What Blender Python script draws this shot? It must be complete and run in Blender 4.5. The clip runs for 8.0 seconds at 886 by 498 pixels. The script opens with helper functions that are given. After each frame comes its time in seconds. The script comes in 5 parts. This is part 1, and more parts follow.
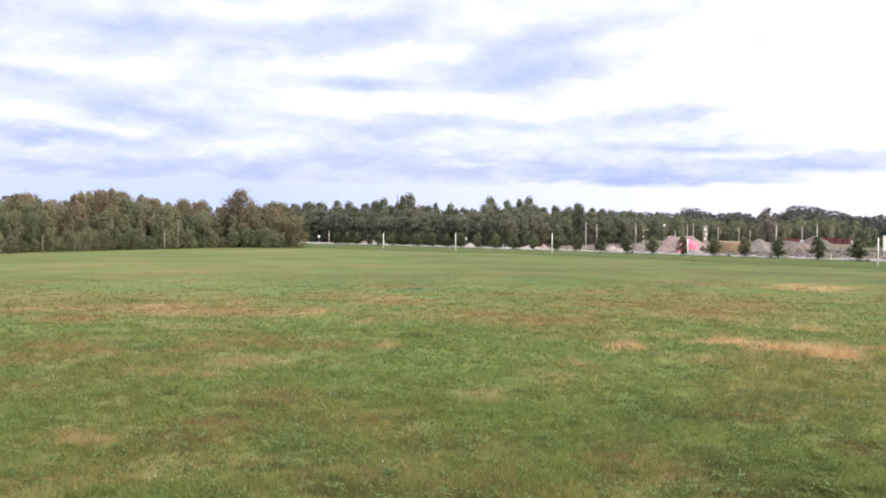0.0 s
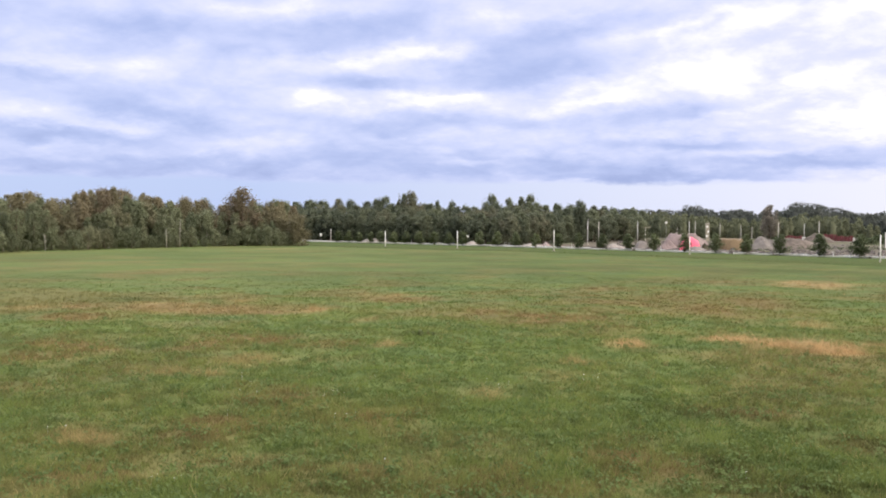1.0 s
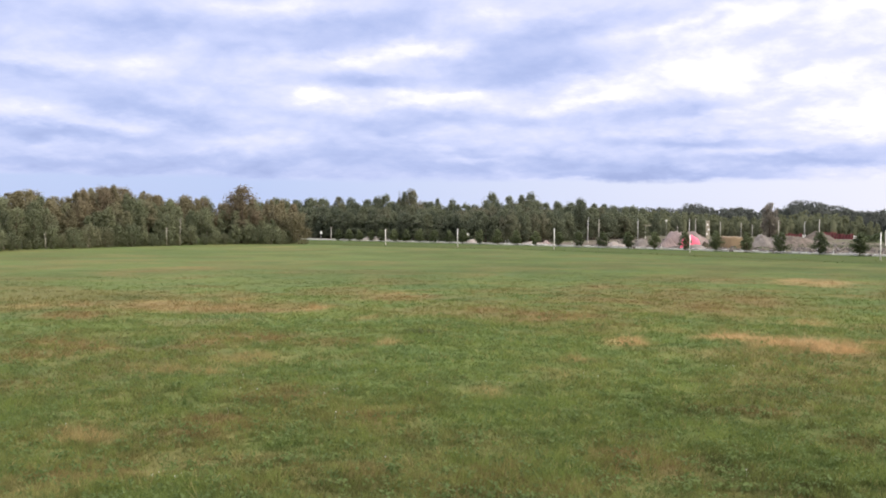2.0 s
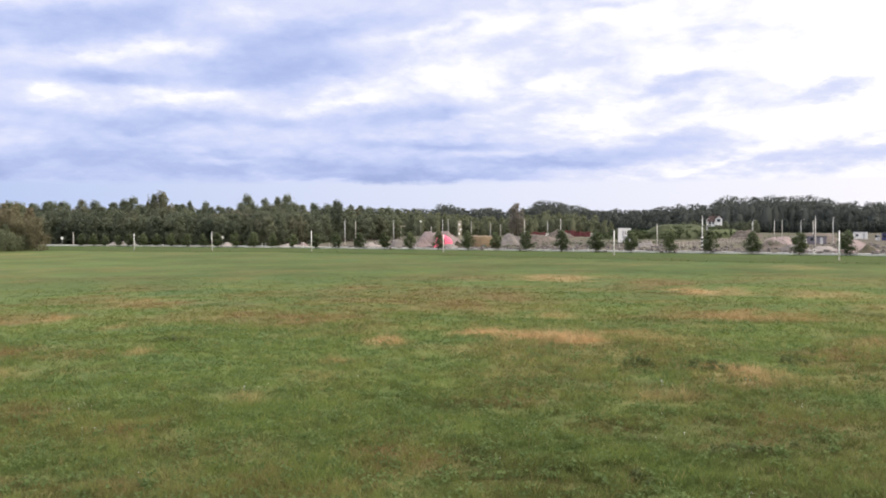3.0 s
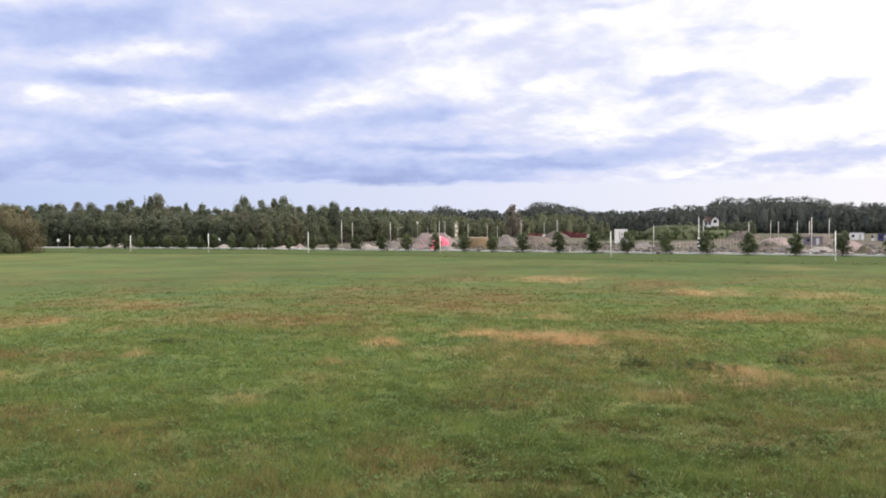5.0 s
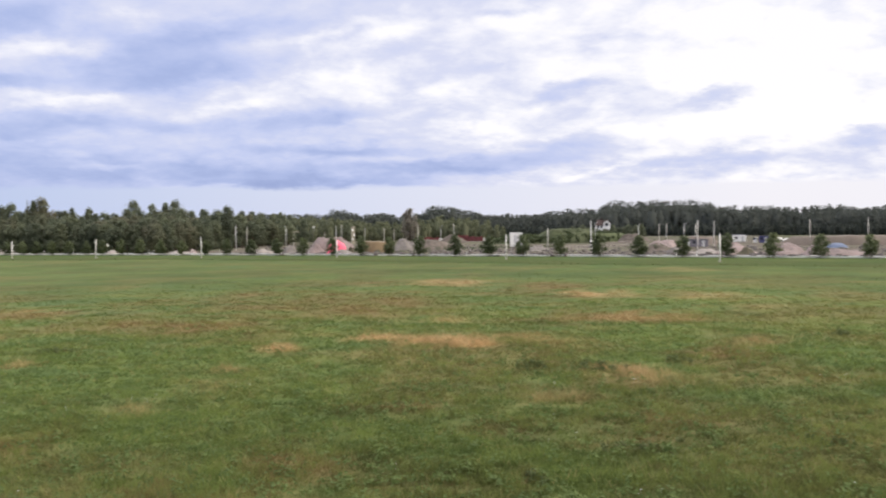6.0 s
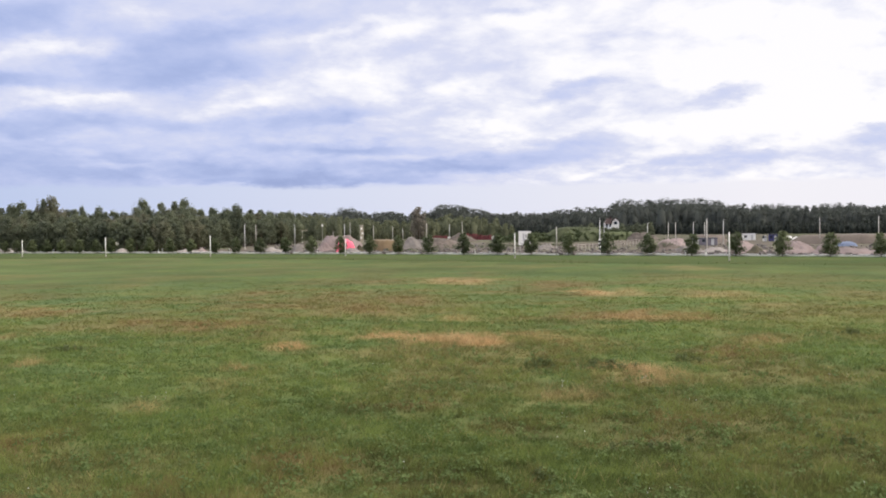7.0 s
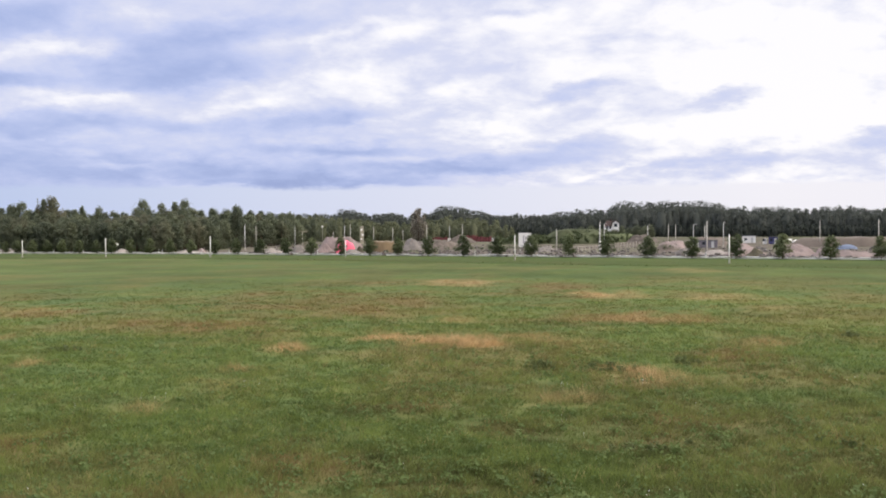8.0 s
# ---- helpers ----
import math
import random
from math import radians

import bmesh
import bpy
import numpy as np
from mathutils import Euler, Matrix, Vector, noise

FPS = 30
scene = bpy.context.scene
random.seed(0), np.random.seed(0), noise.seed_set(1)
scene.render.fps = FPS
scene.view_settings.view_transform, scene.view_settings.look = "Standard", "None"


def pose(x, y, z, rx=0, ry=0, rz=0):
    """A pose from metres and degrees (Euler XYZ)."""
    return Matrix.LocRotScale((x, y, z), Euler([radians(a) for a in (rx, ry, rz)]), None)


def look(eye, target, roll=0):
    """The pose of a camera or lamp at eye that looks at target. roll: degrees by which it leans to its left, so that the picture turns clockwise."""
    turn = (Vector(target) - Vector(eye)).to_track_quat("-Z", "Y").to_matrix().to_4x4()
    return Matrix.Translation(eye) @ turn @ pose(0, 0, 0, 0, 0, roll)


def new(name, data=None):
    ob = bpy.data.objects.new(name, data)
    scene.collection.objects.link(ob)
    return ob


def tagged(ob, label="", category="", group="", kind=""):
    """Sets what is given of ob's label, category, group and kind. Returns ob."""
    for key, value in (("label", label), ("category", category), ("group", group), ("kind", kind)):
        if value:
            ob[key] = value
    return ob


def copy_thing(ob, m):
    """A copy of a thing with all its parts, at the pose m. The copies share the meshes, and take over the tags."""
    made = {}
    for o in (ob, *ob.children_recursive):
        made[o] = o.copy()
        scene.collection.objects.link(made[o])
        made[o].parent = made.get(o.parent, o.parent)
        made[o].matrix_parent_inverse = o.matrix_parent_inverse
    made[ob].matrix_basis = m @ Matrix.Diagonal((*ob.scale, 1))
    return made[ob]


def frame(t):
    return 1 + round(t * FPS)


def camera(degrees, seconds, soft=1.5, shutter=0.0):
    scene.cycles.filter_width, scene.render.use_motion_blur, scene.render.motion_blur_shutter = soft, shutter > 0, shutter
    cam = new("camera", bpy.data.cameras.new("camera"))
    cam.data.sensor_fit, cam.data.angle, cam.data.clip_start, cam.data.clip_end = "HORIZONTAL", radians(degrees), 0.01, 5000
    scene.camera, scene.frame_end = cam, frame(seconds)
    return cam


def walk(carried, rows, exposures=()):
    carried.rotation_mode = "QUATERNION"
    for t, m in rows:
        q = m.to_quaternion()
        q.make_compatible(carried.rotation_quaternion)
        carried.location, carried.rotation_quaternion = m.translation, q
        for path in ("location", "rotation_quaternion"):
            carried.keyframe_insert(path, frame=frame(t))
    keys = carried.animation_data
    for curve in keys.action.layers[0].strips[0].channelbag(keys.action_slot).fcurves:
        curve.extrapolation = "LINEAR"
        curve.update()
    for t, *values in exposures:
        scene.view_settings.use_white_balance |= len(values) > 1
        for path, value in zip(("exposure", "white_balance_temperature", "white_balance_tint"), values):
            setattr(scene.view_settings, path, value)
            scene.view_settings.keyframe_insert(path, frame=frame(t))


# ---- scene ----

# ---------------------------------------------------------------- camera
EYE_HEIGHT = 7.5
cam = camera(49.57, 8.0, soft=1.8, shutter=0.38)
# seconds, heading (left positive), pitch, roll
PATH = [
    (0.0, 13.968, -1.589, 0.56), (0.5, 13.788, -1.83, 0.641), (1.0, 14.076, -1.714, 0.447),
    (1.2, 14.17, -1.73, 0.43), (2.3, 14.012, -1.836, 0.356), (2.4, 13.389, -1.785, 0.15),
    (2.5, 10.96, -1.792, 0.02), (2.6, 7.408, -1.849, -0.15), (2.7, 3.348, -1.72, -0.15),
    (2.8, 0.155, -1.704, -0.02), (2.9, -0.643, -1.685, -0.05), (3.0, -0.324, -1.699, -0.215),
    (3.5, 0.0, -1.702, -0.525), (4.0, -0.286, -1.869, -0.465), (4.2, -0.29, -1.94, -0.44),
    (5.3, -0.69, -1.53, -0.27), (5.5, -0.794, -1.526, -0.254), (5.6, -0.93, -1.64, -0.3),
    (5.7, -1.76, -1.64, -0.37), (5.8, -3.40, -1.54, -0.45), (5.9, -5.45, -1.48, -0.52),
    (6.0, -6.669, -1.426, -0.555), (6.1, -7.18, -1.5, -0.5), (6.2, -7.1, -1.5, -0.48),
    (6.5, -6.782, -1.361, -0.425), (7.0, -6.157, -1.512, -0.55), (7.5, -6.149, -1.462, -0.45),
    (8.0, -6.155, -1.416, -0.35)]
walk(cam, [(t, pose(0, 0, EYE_HEIGHT, 90 + p, 0, y) @ pose(0, 0, 0, 0, 0, r)) for t, y, p, r in PATH],
     exposures=[(0.0, 0.45, 6490, 16), (0.3, 0.25, 6540, 12), (0.5, 0.11, 6570, 11), (1.0, 0.11, 6570, 11), (2.3, 0.1, 6560, 11), (3.0, 0.04, 6500, 10), (4.2, 0.03, 6500, 10), (5.5, -0.02, 6500, 10), (6.2, -0.08, 6500, 10), (8.0, -0.09, 6500, 10)])

# ---------------------------------------------------------------- sky and sun
SUN_AZIMUTH, SUN_ELEVATION = 112.0, 20.0
world = bpy.data.worlds.new("cloudy_sky")
scene.world = world
world.use_nodes = True


class Nodes:
    """Short hand for a node tree."""

    def __init__(self, tree):
        self.tree = tree
        tree.nodes.clear()

    def add(self, kind, ins=(), out=0, **settings):
        n = self.tree.nodes.new(kind)
        if "operation" in settings:
            n.operation = settings["operation"]
        if "use_clamp" in settings:
            n.use_clamp = settings["use_clamp"]
        if "interpolation_type" in settings:
            n.interpolation_type = settings["interpolation_type"]
        if "vector_type" in settings:
            n.vector_type = settings["vector_type"]
        if "sky_type" in settings:
            n.sky_type, n.sun_disc = settings["sky_type"], settings["sun_disc"]
            n.sun_elevation, n.sun_rotation = settings["sun_elevation"], settings["sun_rotation"]
        for k, v in dict(ins).items():
            if isinstance(v, bpy.types.NodeSocket):
                self.tree.links.new(v, n.inputs[k])
            else:
                n.inputs[k].default_value = v
        return n.outputs[out] if len(n.outputs) else None

    def math(self, op, a, b=0.0, clamp=False):
        return self.add("ShaderNodeMath", {0: a, 1: b}, operation=op, use_clamp=clamp)

    def noise(self, vec, scale, detail=4.0, rough=0.55, dist=0.0):
        return self.add("ShaderNodeTexNoise", {"Vector": vec, "Scale": scale, "Detail": detail, "Roughness": rough, "Distortion": dist})

    def mix(self, fac, a, b):
        n = self.tree.nodes.new("ShaderNodeMix")
        n.data_type = "RGBA"
        for k, v in ((0, fac), (6, a), (7, b)):
            if isinstance(v, bpy.types.NodeSocket):
                self.tree.links.new(v, n.inputs[k])
            else:
                n.inputs[k].default_value = v if k == 0 else (*v, 1.0) if len(v) == 3 else v
        return n.outputs[2]

    def ramp(self, fac, stops):
        n = self.tree.nodes.new("ShaderNodeValToRGB")
        self.tree.links.new(fac, n.inputs[0])
        e = n.color_ramp.elements
        while len(e) < len(stops):
            e.new(0.5)
        for el, (p, c) in zip(e, stops):
            el.position, el.color = p, (*c, 1.0) if len(c) == 3 else c
        return n.outputs[0]

    def range(self, v, a, b, c, d, smooth=False):
        return self.add("ShaderNodeMapRange", {0: v, 1: a, 2: b, 3: c, 4: d}, interpolation_type="SMOOTHSTEP" if smooth else "LINEAR")


# cloud masses: azimuth, elevation, half width, half height (degrees), tilt
DARK_CLOUDS = [
    (-10.2, 9.5, 5.7, 1.15, 4), (-8.4, 8.4, 3.7, 0.67, 6), (-14.2, 5.9, 5.7, 0.47, 0), (-9.7, 3.4, 11.1, 0.54, -2), (-2.0, 2.6, 5.7, 0.27, 0),
    (0.7, 4.6, 4.4, 0.37, 0), (6.4, 3.4, 4.0, 0.37, 0), (13.8, 7.7, 2.0, 0.4, 10), (11.4, 4.1, 5.7, 0.61, 6), (22.6, 7.2, 1.5, 0.47, 12),
    (22.7, 3.6, 5.1, 0.51, 2), (30.6, 4.6, 1.5, 0.44, 0), (11.1, 12.6, 1.5, 0.4, 6), (-17.3, 11.5, 3.4, 0.81, 0),
    (-6.8, 11.1, 4.0, 0.61, 6), (-1.3, 6.2, 4.0, 0.47, 8)]
DARK_CLOUDS_WEST = [
    (-29.9, 5.8, 4.0, 0.74, -12), (-36.1, 4.5, 3.9, 0.4, -3), (-37.3, 7.8, 2.5, 0.4, 0), (-22.7, 10.3, 3.2, 0.88, 4), (-31.6, 10.7, 4.7, 0.54, 0),
    (-29.0, 2.9, 10.1, 0.44, 0), (-16.2, 5.1, 2.0, 0.4, -4), (-18.9, 8.1, 2.0, 0.4, 0)]
LIGHT_CLOUDS = [
    (-15.9, 10.0, 2.5, 0.44, 3), (-16.4, 7.3, 1.7, 0.27, 0), (-12.7, 7.3, 1.1, 0.27, 0), (0.2, 11.5, 2.4, 0.37, 12), (1.4, 8.9, 4.4, 0.67, 10),
    (6.7, 7.7, 1.9, 0.54, 14), (9.6, 11.8, 3.7, 0.74, 14), (24.9, 9.5, 7.8, 2.02, 0), (23.1, 5.5, 7.8, 0.81, 0), (9.1, 5.6, 3.0, 0.34, 0),
    (16.5, 3.1, 2.0, 0.24, 14), (-5.2, 6.9, 5.1, 0.4, 8), (-13.4, 3.6, 3.0, 0.24, 0), (3.4, 11.2, 2.0, 0.47, 14)]
LIGHT_CLOUDS_WEST = [
    (-34.2, 8.4, 4.7, 0.74, 0), (-35.6, 5.5, 4.4, 0.54, -4), (-25.1, 4.3, 2.2, 0.57, -4), (-21.6, 9.3, 2.4, 0.47, 6), (-15.6, 9.6, 3.0, 0.81, 10),
    (-17.2, 6.6, 3.7, 0.88, 0), (-12.8, 3.5, 1.5, 0.27, 0), (-22.9, 12.0, 5.4, 0.47, 0), (-22.2, 7.0, 1.3, 0.47, 0)]

N = Nodes(world.node_tree)
ray_dir = N.add("ShaderNodeTexCoord")
x, y, z = (N.add("ShaderNodeSeparateXYZ", {0: ray_dir}, out=i) for i in range(3))
azimuth = N.math("MULTIPLY", N.math("ARCTAN2", x, y), 57.2958)
elevation = N.math("MULTIPLY", N.math("ARCSINE", z), 57.2958)
lift = N.math("ADD", N.math("MAXIMUM", z, 0.0), 0.3)
plane = N.add("ShaderNodeCombineXYZ", {0: N.math("DIVIDE", x, lift), 1: N.math("DIVIDE", y, lift)})
coarse = N.noise(plane, 2.2, 7.0, 0.52, 0.4)
fine = N.noise(plane, 6.0, 6.0, 0.52, 0.4)
warp_a = N.noise(plane, 4.6, 6.0, 0.6)
warp_b = N.noise(N.add("ShaderNodeVectorMath", {0: plane, 1: (7.3, 2.1, 4.0)}, operation="ADD"), 5.2, 6.0, 0.6)
bent = N.add("ShaderNodeCombineXYZ", {
    0: N.math("ADD", azimuth, N.math("MULTIPLY", N.math("SUBTRACT", warp_a, 0.5), 6.5)),
    1: N.math("ADD", elevation, N.math("MULTIPLY", N.math("SUBTRACT", warp_b, 0.5), 2.4))})


def masses(rows, amount):
    total = None
    for a, e, w, h, tilt in rows:
        at = N.add("ShaderNodeMapping", {0: bent, "Location": (a, e, 0), "Rotation": (0, 0, radians(tilt)), "Scale": (w, h, 1)}, vector_type="TEXTURE")
        d = N.add("ShaderNodeVectorMath", {0: at}, out=1, operation="LENGTH")
        v = N.range(d, 0.0, 1.9, amount, 0.0, True)
        total = v if total is None else N.math("ADD", total, v)
    return total


wisps = N.noise(plane, 17.0, 7.0, 0.66, 0.3)
tone = N.math("ADD", N.math("MULTIPLY", coarse, 0.34), N.math("MULTIPLY", N.range(fine, 0.25, 0.75, 0.0, 1.0), 0.26))
tone = N.math("ADD", tone, N.math("MULTIPLY", N.math("SUBTRACT", wisps, 0.25), 0.26))
tone = N.math("ADD", tone, 0.20)
tone = N.math("ADD", tone, N.range(azimuth, -32.0, 28.0, 0.03, 0.43))
tone = N.math("SUBTRACT", tone, masses(DARK_CLOUDS, 0.34))
tone = N.math("SUBTRACT", tone, masses(DARK_CLOUDS_WEST, 0.3))
tone = N.math("ADD", tone, masses(LIGHT_CLOUDS, 0.17))
tone = N.math("ADD", tone, masses(LIGHT_CLOUDS_WEST, 0.24))
# rounded lumps in the cloud deck
lumps = N.math("ABSOLUTE", N.math("SUBTRACT", N.noise(plane, 3.4, 4.0, 0.5, 0.3), 0.5))
tone = N.math("ADD", tone, N.range(lumps, 0.0, 0.16, -0.08, 0.06))
# flatter and greyer towards the base of the deck
low_deck = N.math("MULTIPLY", N.range(elevation, 2.6, 6.5, 0.2, 0.0), N.math("MULTIPLY", N.range(azimuth, 0.0, 14.0, 1.0, 0.0), N.range(azimuth, -34.0, -14.0, 0.5, 1.0)))
tone = N.math("SUBTRACT", tone, low_deck)
cloud = N.ramp(tone, [(0.0, (0.345, 0.425, 0.735)), (0.3, (0.46, 0.545, 0.87)), (0.55, (0.61, 0.675, 0.97)), (0.78, (0.785, 0.81, 1.0)), (1.0, (1.12, 1.10, 1.13))])
# pale clear strip over the horizon, under the flat cloud base
strip = N.mix(N.range(azimuth, -25.0, 25.0, 0.0, 1.0), (0.50, 0.61, 0.91), (1.0, 0.98, 1.05))
base_line = N.math("ADD", elevation, N.math("MULTIPLY", N.math("SUBTRACT", warp_b, 0.5), 0.9))
cloud = N.mix(N.range(base_line, 2.1, 2.5, 1.0, 0.0, True), cloud, strip)
sky = N.add("ShaderNodeTexSky", sky_type="NISHITA", sun_disc=False, sun_elevation=radians(SUN_ELEVATION), sun_rotation=radians(SUN_AZIMUTH))
blue = N.add("ShaderNodeVectorMath", {0: sky, 3: 0.1}, operation="SCALE")
# the cloud deck is brighter and greyer overhead than near the horizon
overhead = N.range(elevation, 16.0, 60.0, 0.0, 1.0, True)
cloud = N.mix(overhead, cloud, (2.3, 2.2, 2.06))
colour = N.mix(0.93, blue, cloud)
world_light = N.add("ShaderNodeBackground", {0: colour, 1: 1.0})
N.add("ShaderNodeOutputWorld", {0: world_light})

sun = new("sun", bpy.data.lights.new("sun", "SUN"))
sun.data.energy, sun.data.angle, sun.data.color = 1.9, radians(24), (1.0, 0.86, 0.70)
a, e = radians(SUN_AZIMUTH), radians(SUN_ELEVATION)
sun.matrix_world = look((math.sin(a) * math.cos(e) * 50, math.cos(a) * math.cos(e) * 50, math.sin(e) * 50), (0, 0, 0))


# ---------------------------------------------------------------- materials
def material(name, rough=0.8, metal=0.0, spec=0.3):
    m = bpy.data.materials.new(name)
    m.use_nodes = True
    n = Nodes(m.node_tree)
    return m, n, dict(rough=rough, metal=metal, spec=spec)


def finish(n, opts, colour, bump=None, strength=0.4, distance=0.02, translucent=0.0):
    ins = {"Base Color": colour if isinstance(colour, bpy.types.NodeSocket) else (*colour, 1.0), "Roughness": opts["rough"],
           "Metallic": opts["metal"], "Specular IOR Level": opts["spec"]}
    if bump is not None:
        ins["Normal"] = n.add("ShaderNodeBump", {"Height": bump, "Strength": strength, "Distance": distance})
    shader = n.add("ShaderNodeBsdfPrincipled", ins)
    if translucent:
        thin = n.add("ShaderNodeBsdfTranslucent", {0: ins["Base Color"]})
        shader = n.add("ShaderNodeMixShader", {0: translucent, 1: shader, 2: thin})
    n.add("ShaderNodeOutputMaterial", {0: shader})


def plain(name, colour, rough=0.7, metal=0.0, grain=6.0, vary=0.25, spec=0.3, bump=0.2):
    """A weathered surface: stains at two scales, a little relief and a difference from piece to piece."""
    m, n, o = material(name, rough, metal, spec)
    at = n.add("ShaderNodeTexCoord", out=3)
    big, small = n.noise(at, grain * 0.15, 4.0), n.noise(at, grain, 5.0)
    rnd = n.add("ShaderNodeObjectInfo", out=5)
    f = n.math("ADD", n.math("MULTIPLY", big, 0.6), n.math("MULTIPLY", small, 0.4))
    f = n.math("ADD", f, n.math("MULTIPLY", n.math("SUBTRACT", rnd, 0.5), 0.3))
    lo, hi = [c * (1 - vary) for c in colour], [min(1.0, c * (1 + vary)) for c in colour]
    finish(n, o, n.ramp(f, [(0.25, lo), (0.75, hi)]), small, bump)
    return m


def foliage(name, dark, light, autumn=None, share=0.0, translucent=0.3, patches_per_metre=0.5):
    """Leaves that differ one by one and from tree to tree."""
    m, n, o = material(name, 0.6, 0.0, 0.25)
    leaf = n.add("ShaderNodeNewGeometry", out=8)
    tree = n.add("ShaderNodeObjectInfo", out=5)
    at = n.add("ShaderNodeTexCoord", out=3)
    patch = n.noise(at, patches_per_metre, 3.0)
    f = n.math("ADD", n.math("MULTIPLY", leaf, 0.12), n.math("MULTIPLY", tree, 0.6))
    f = n.math("ADD", f, n.math("MULTIPLY", n.math("SUBTRACT", patch, 0.4), 0.6))
    c = n.ramp(f, [(0.0, dark), (0.85, light)])
    if autumn:
        turned = n.math("MULTIPLY", n.range(n.math("FRACT", n.math("MULTIPLY", tree, 7.31)), 1 - share, 1.0, 0.0, 0.8), n.range(patch, 0.35, 0.65, 0.3, 1.0))
        c = n.mix(turned, c, autumn)
    finish(n, o, c, translucent=translucent)
    return m


def meadow(name, blades):
    """Grass: lush green, straw, red-brown sorrel and bare soil, by the zones of the field."""
    m, n, o = material(name, 0.9, 0.0, 0.06)
    zone = n.tree.nodes.new("ShaderNodeAttribute")
    zone.attribute_name = "zone"
    dry, brown, soil = (n.add("ShaderNodeSeparateColor", {0: zone.outputs[0]}, out=i) for i in range(3))
    dark = zone.outputs[3]
    at = n.add("ShaderNodeTexCoord", out=3)
    wide, mid, tiny = n.noise(at, 0.035, 4.0, 0.6), n.noise(at, 0.6, 5.0, 0.65), n.noise(at, 9.0, 6.0, 0.7)
    f = n.math("ADD", n.math("MULTIPLY", wide, 0.5), n.math("MULTIPLY", mid, 0.5))
    grass = n.ramp(f, [(0.36, (0.102, 0.148, 0.046)), (0.5, (0.148, 0.198, 0.058)), (0.64, (0.212, 0.240, 0.074))])
    sward = n.tree.nodes.new("ShaderNodeAttribute")
    sward.attribute_name = "sward"
    short = sward.outputs[2]
    cool = n.noise(at, 0.13, 4.0, 0.6)
    grass = n.mix(n.math("MULTIPLY", n.range(cool, 0.42, 0.62, 0.0, 0.6), n.range(short, 0.02, 0.3, 0.25, 1.0)), grass, (0.110, 0.184, 0.088))
    olive = n.noise(n.add("ShaderNodeVectorMath", {0: at, 1: (31.0, 17.0, 5.0)}, operation="ADD"), 0.16, 5.0, 0.62)
    grass = n.mix(n.range(olive, 0.48, 0.66, 0.0, 0.5), grass, (0.222, 0.200, 0.075))
    lush = n.noise(n.add("ShaderNodeVectorMath", {0: at, 1: (3.0, 57.0, 9.0)}, operation="ADD"), 0.45, 4.0, 0.6)
    grass = n.mix(n.range(lush, 0.52, 0.68, 0.0, 0.45), grass, (0.070, 0.118, 0.042))
    grass = n.mix(n.range(short, 0.0, 0.25, 0.18, 0.0), grass, (0.080, 0.122, 0.036))
    grass = n.mix(n.range(short, 0.15, 0.9, 0.0, 0.55), grass, (0.142, 0.186, 0.068))
    straw = n.ramp(mid, [(0.3, (0.42, 0.29, 0.14)), (0.7, (0.64, 0.44, 0.24))])
    sorrel = n.ramp(mid, [(0.3, (0.185, 0.134, 0.060)), (0.7, (0.275, 0.200, 0.094))])
    earth = n.ramp(n.math("ADD", n.math("MULTIPLY", mid, 0.5), n.math("MULTIPLY", wide, 0.5)), [(0.35, (0.105, 0.098, 0.072)), (0.5, (0.160, 0.136, 0.120)), (0.65, (0.215, 0.185, 0.170))])
    c = n.mix(brown, grass, sorrel)
    c = n.mix(dry, c, straw)
    if not blades:
        c = n.mix(soil, c, earth)
    # fourth column: rank growth, and shade painted into the colour
    c = n.mix(n.math("MULTIPLY", dark, 0.68), c, (0.045, 0.070, 0.022))
    if blades:
        # the third column tells one tuft from the next
        c = n.mix(n.range(soil, 0.0, 0.45, 0.42, 0.0), c, (0.066, 0.102, 0.040))
        c = n.mix(n.range(soil, 0.55, 1.0, 0.0, 0.6), c, n.mix(dry, (0.26, 0.33, 0.095), (0.75, 0.56, 0.33)))
        finish(n, o, c, translucent=0.5)
    else:
        c = n.mix(n.range(tiny, 0.3, 0.62, 0.38, 0.1), c, (0.050, 0.062, 0.026))
        h = n.math("ADD", n.math("MULTIPLY", tiny, 0.4), mid)
        finish(n, o, c, h, 0.5, 0.2)
    return m


GROUND = meadow("meadow_ground", False)
GRASS = meadow("meadow_blades", True)
# blue raised a little in the wood's leaves, as haze put into the colour
LEAF_MIXED = foliage("leaves_mixed", (0.134, 0.158, 0.094), (0.268, 0.290, 0.174), (0.275, 0.240, 0.158), 0.25, 0.48, 0.35)
LEAF_BROWNING = foliage("leaves_browning", (0.168, 0.156, 0.096), (0.282, 0.254, 0.152), (0.290, 0.236, 0.160), 0.5, 0.48, 0.35)
LEAF_RUSSET = foliage("leaves_russet", (0.190, 0.158, 0.105), (0.280, 0.230, 0.155), translucent=0.48, patches_per_metre=0.35)
LEAF_DARK = foliage("leaves_dark", (0.112, 0.134, 0.096), (0.215, 0.240, 0.152), (0.225, 0.200, 0.140), 0.25, 0.5, 0.3)
# distant haze painted into the leaves: lighter, greyer and bluer
LEAF_FAR_HAZY = foliage("leaves_far_hazy", (0.098, 0.112, 0.104), (0.205, 0.220, 0.185), translucent=0.5, patches_per_metre=0.11)
LEAF_SPRUCE = foliage("leaves_spruce", (0.040, 0.050, 0.044), (0.080, 0.092, 0.075), translucent=0.3, patches_per_metre=0.15)
LEAF_FAR_LIGHT = foliage("leaves_far_light", (0.105, 0.125, 0.078), (0.200, 0.215, 0.128), translucent=0.45, patches_per_metre=0.13)
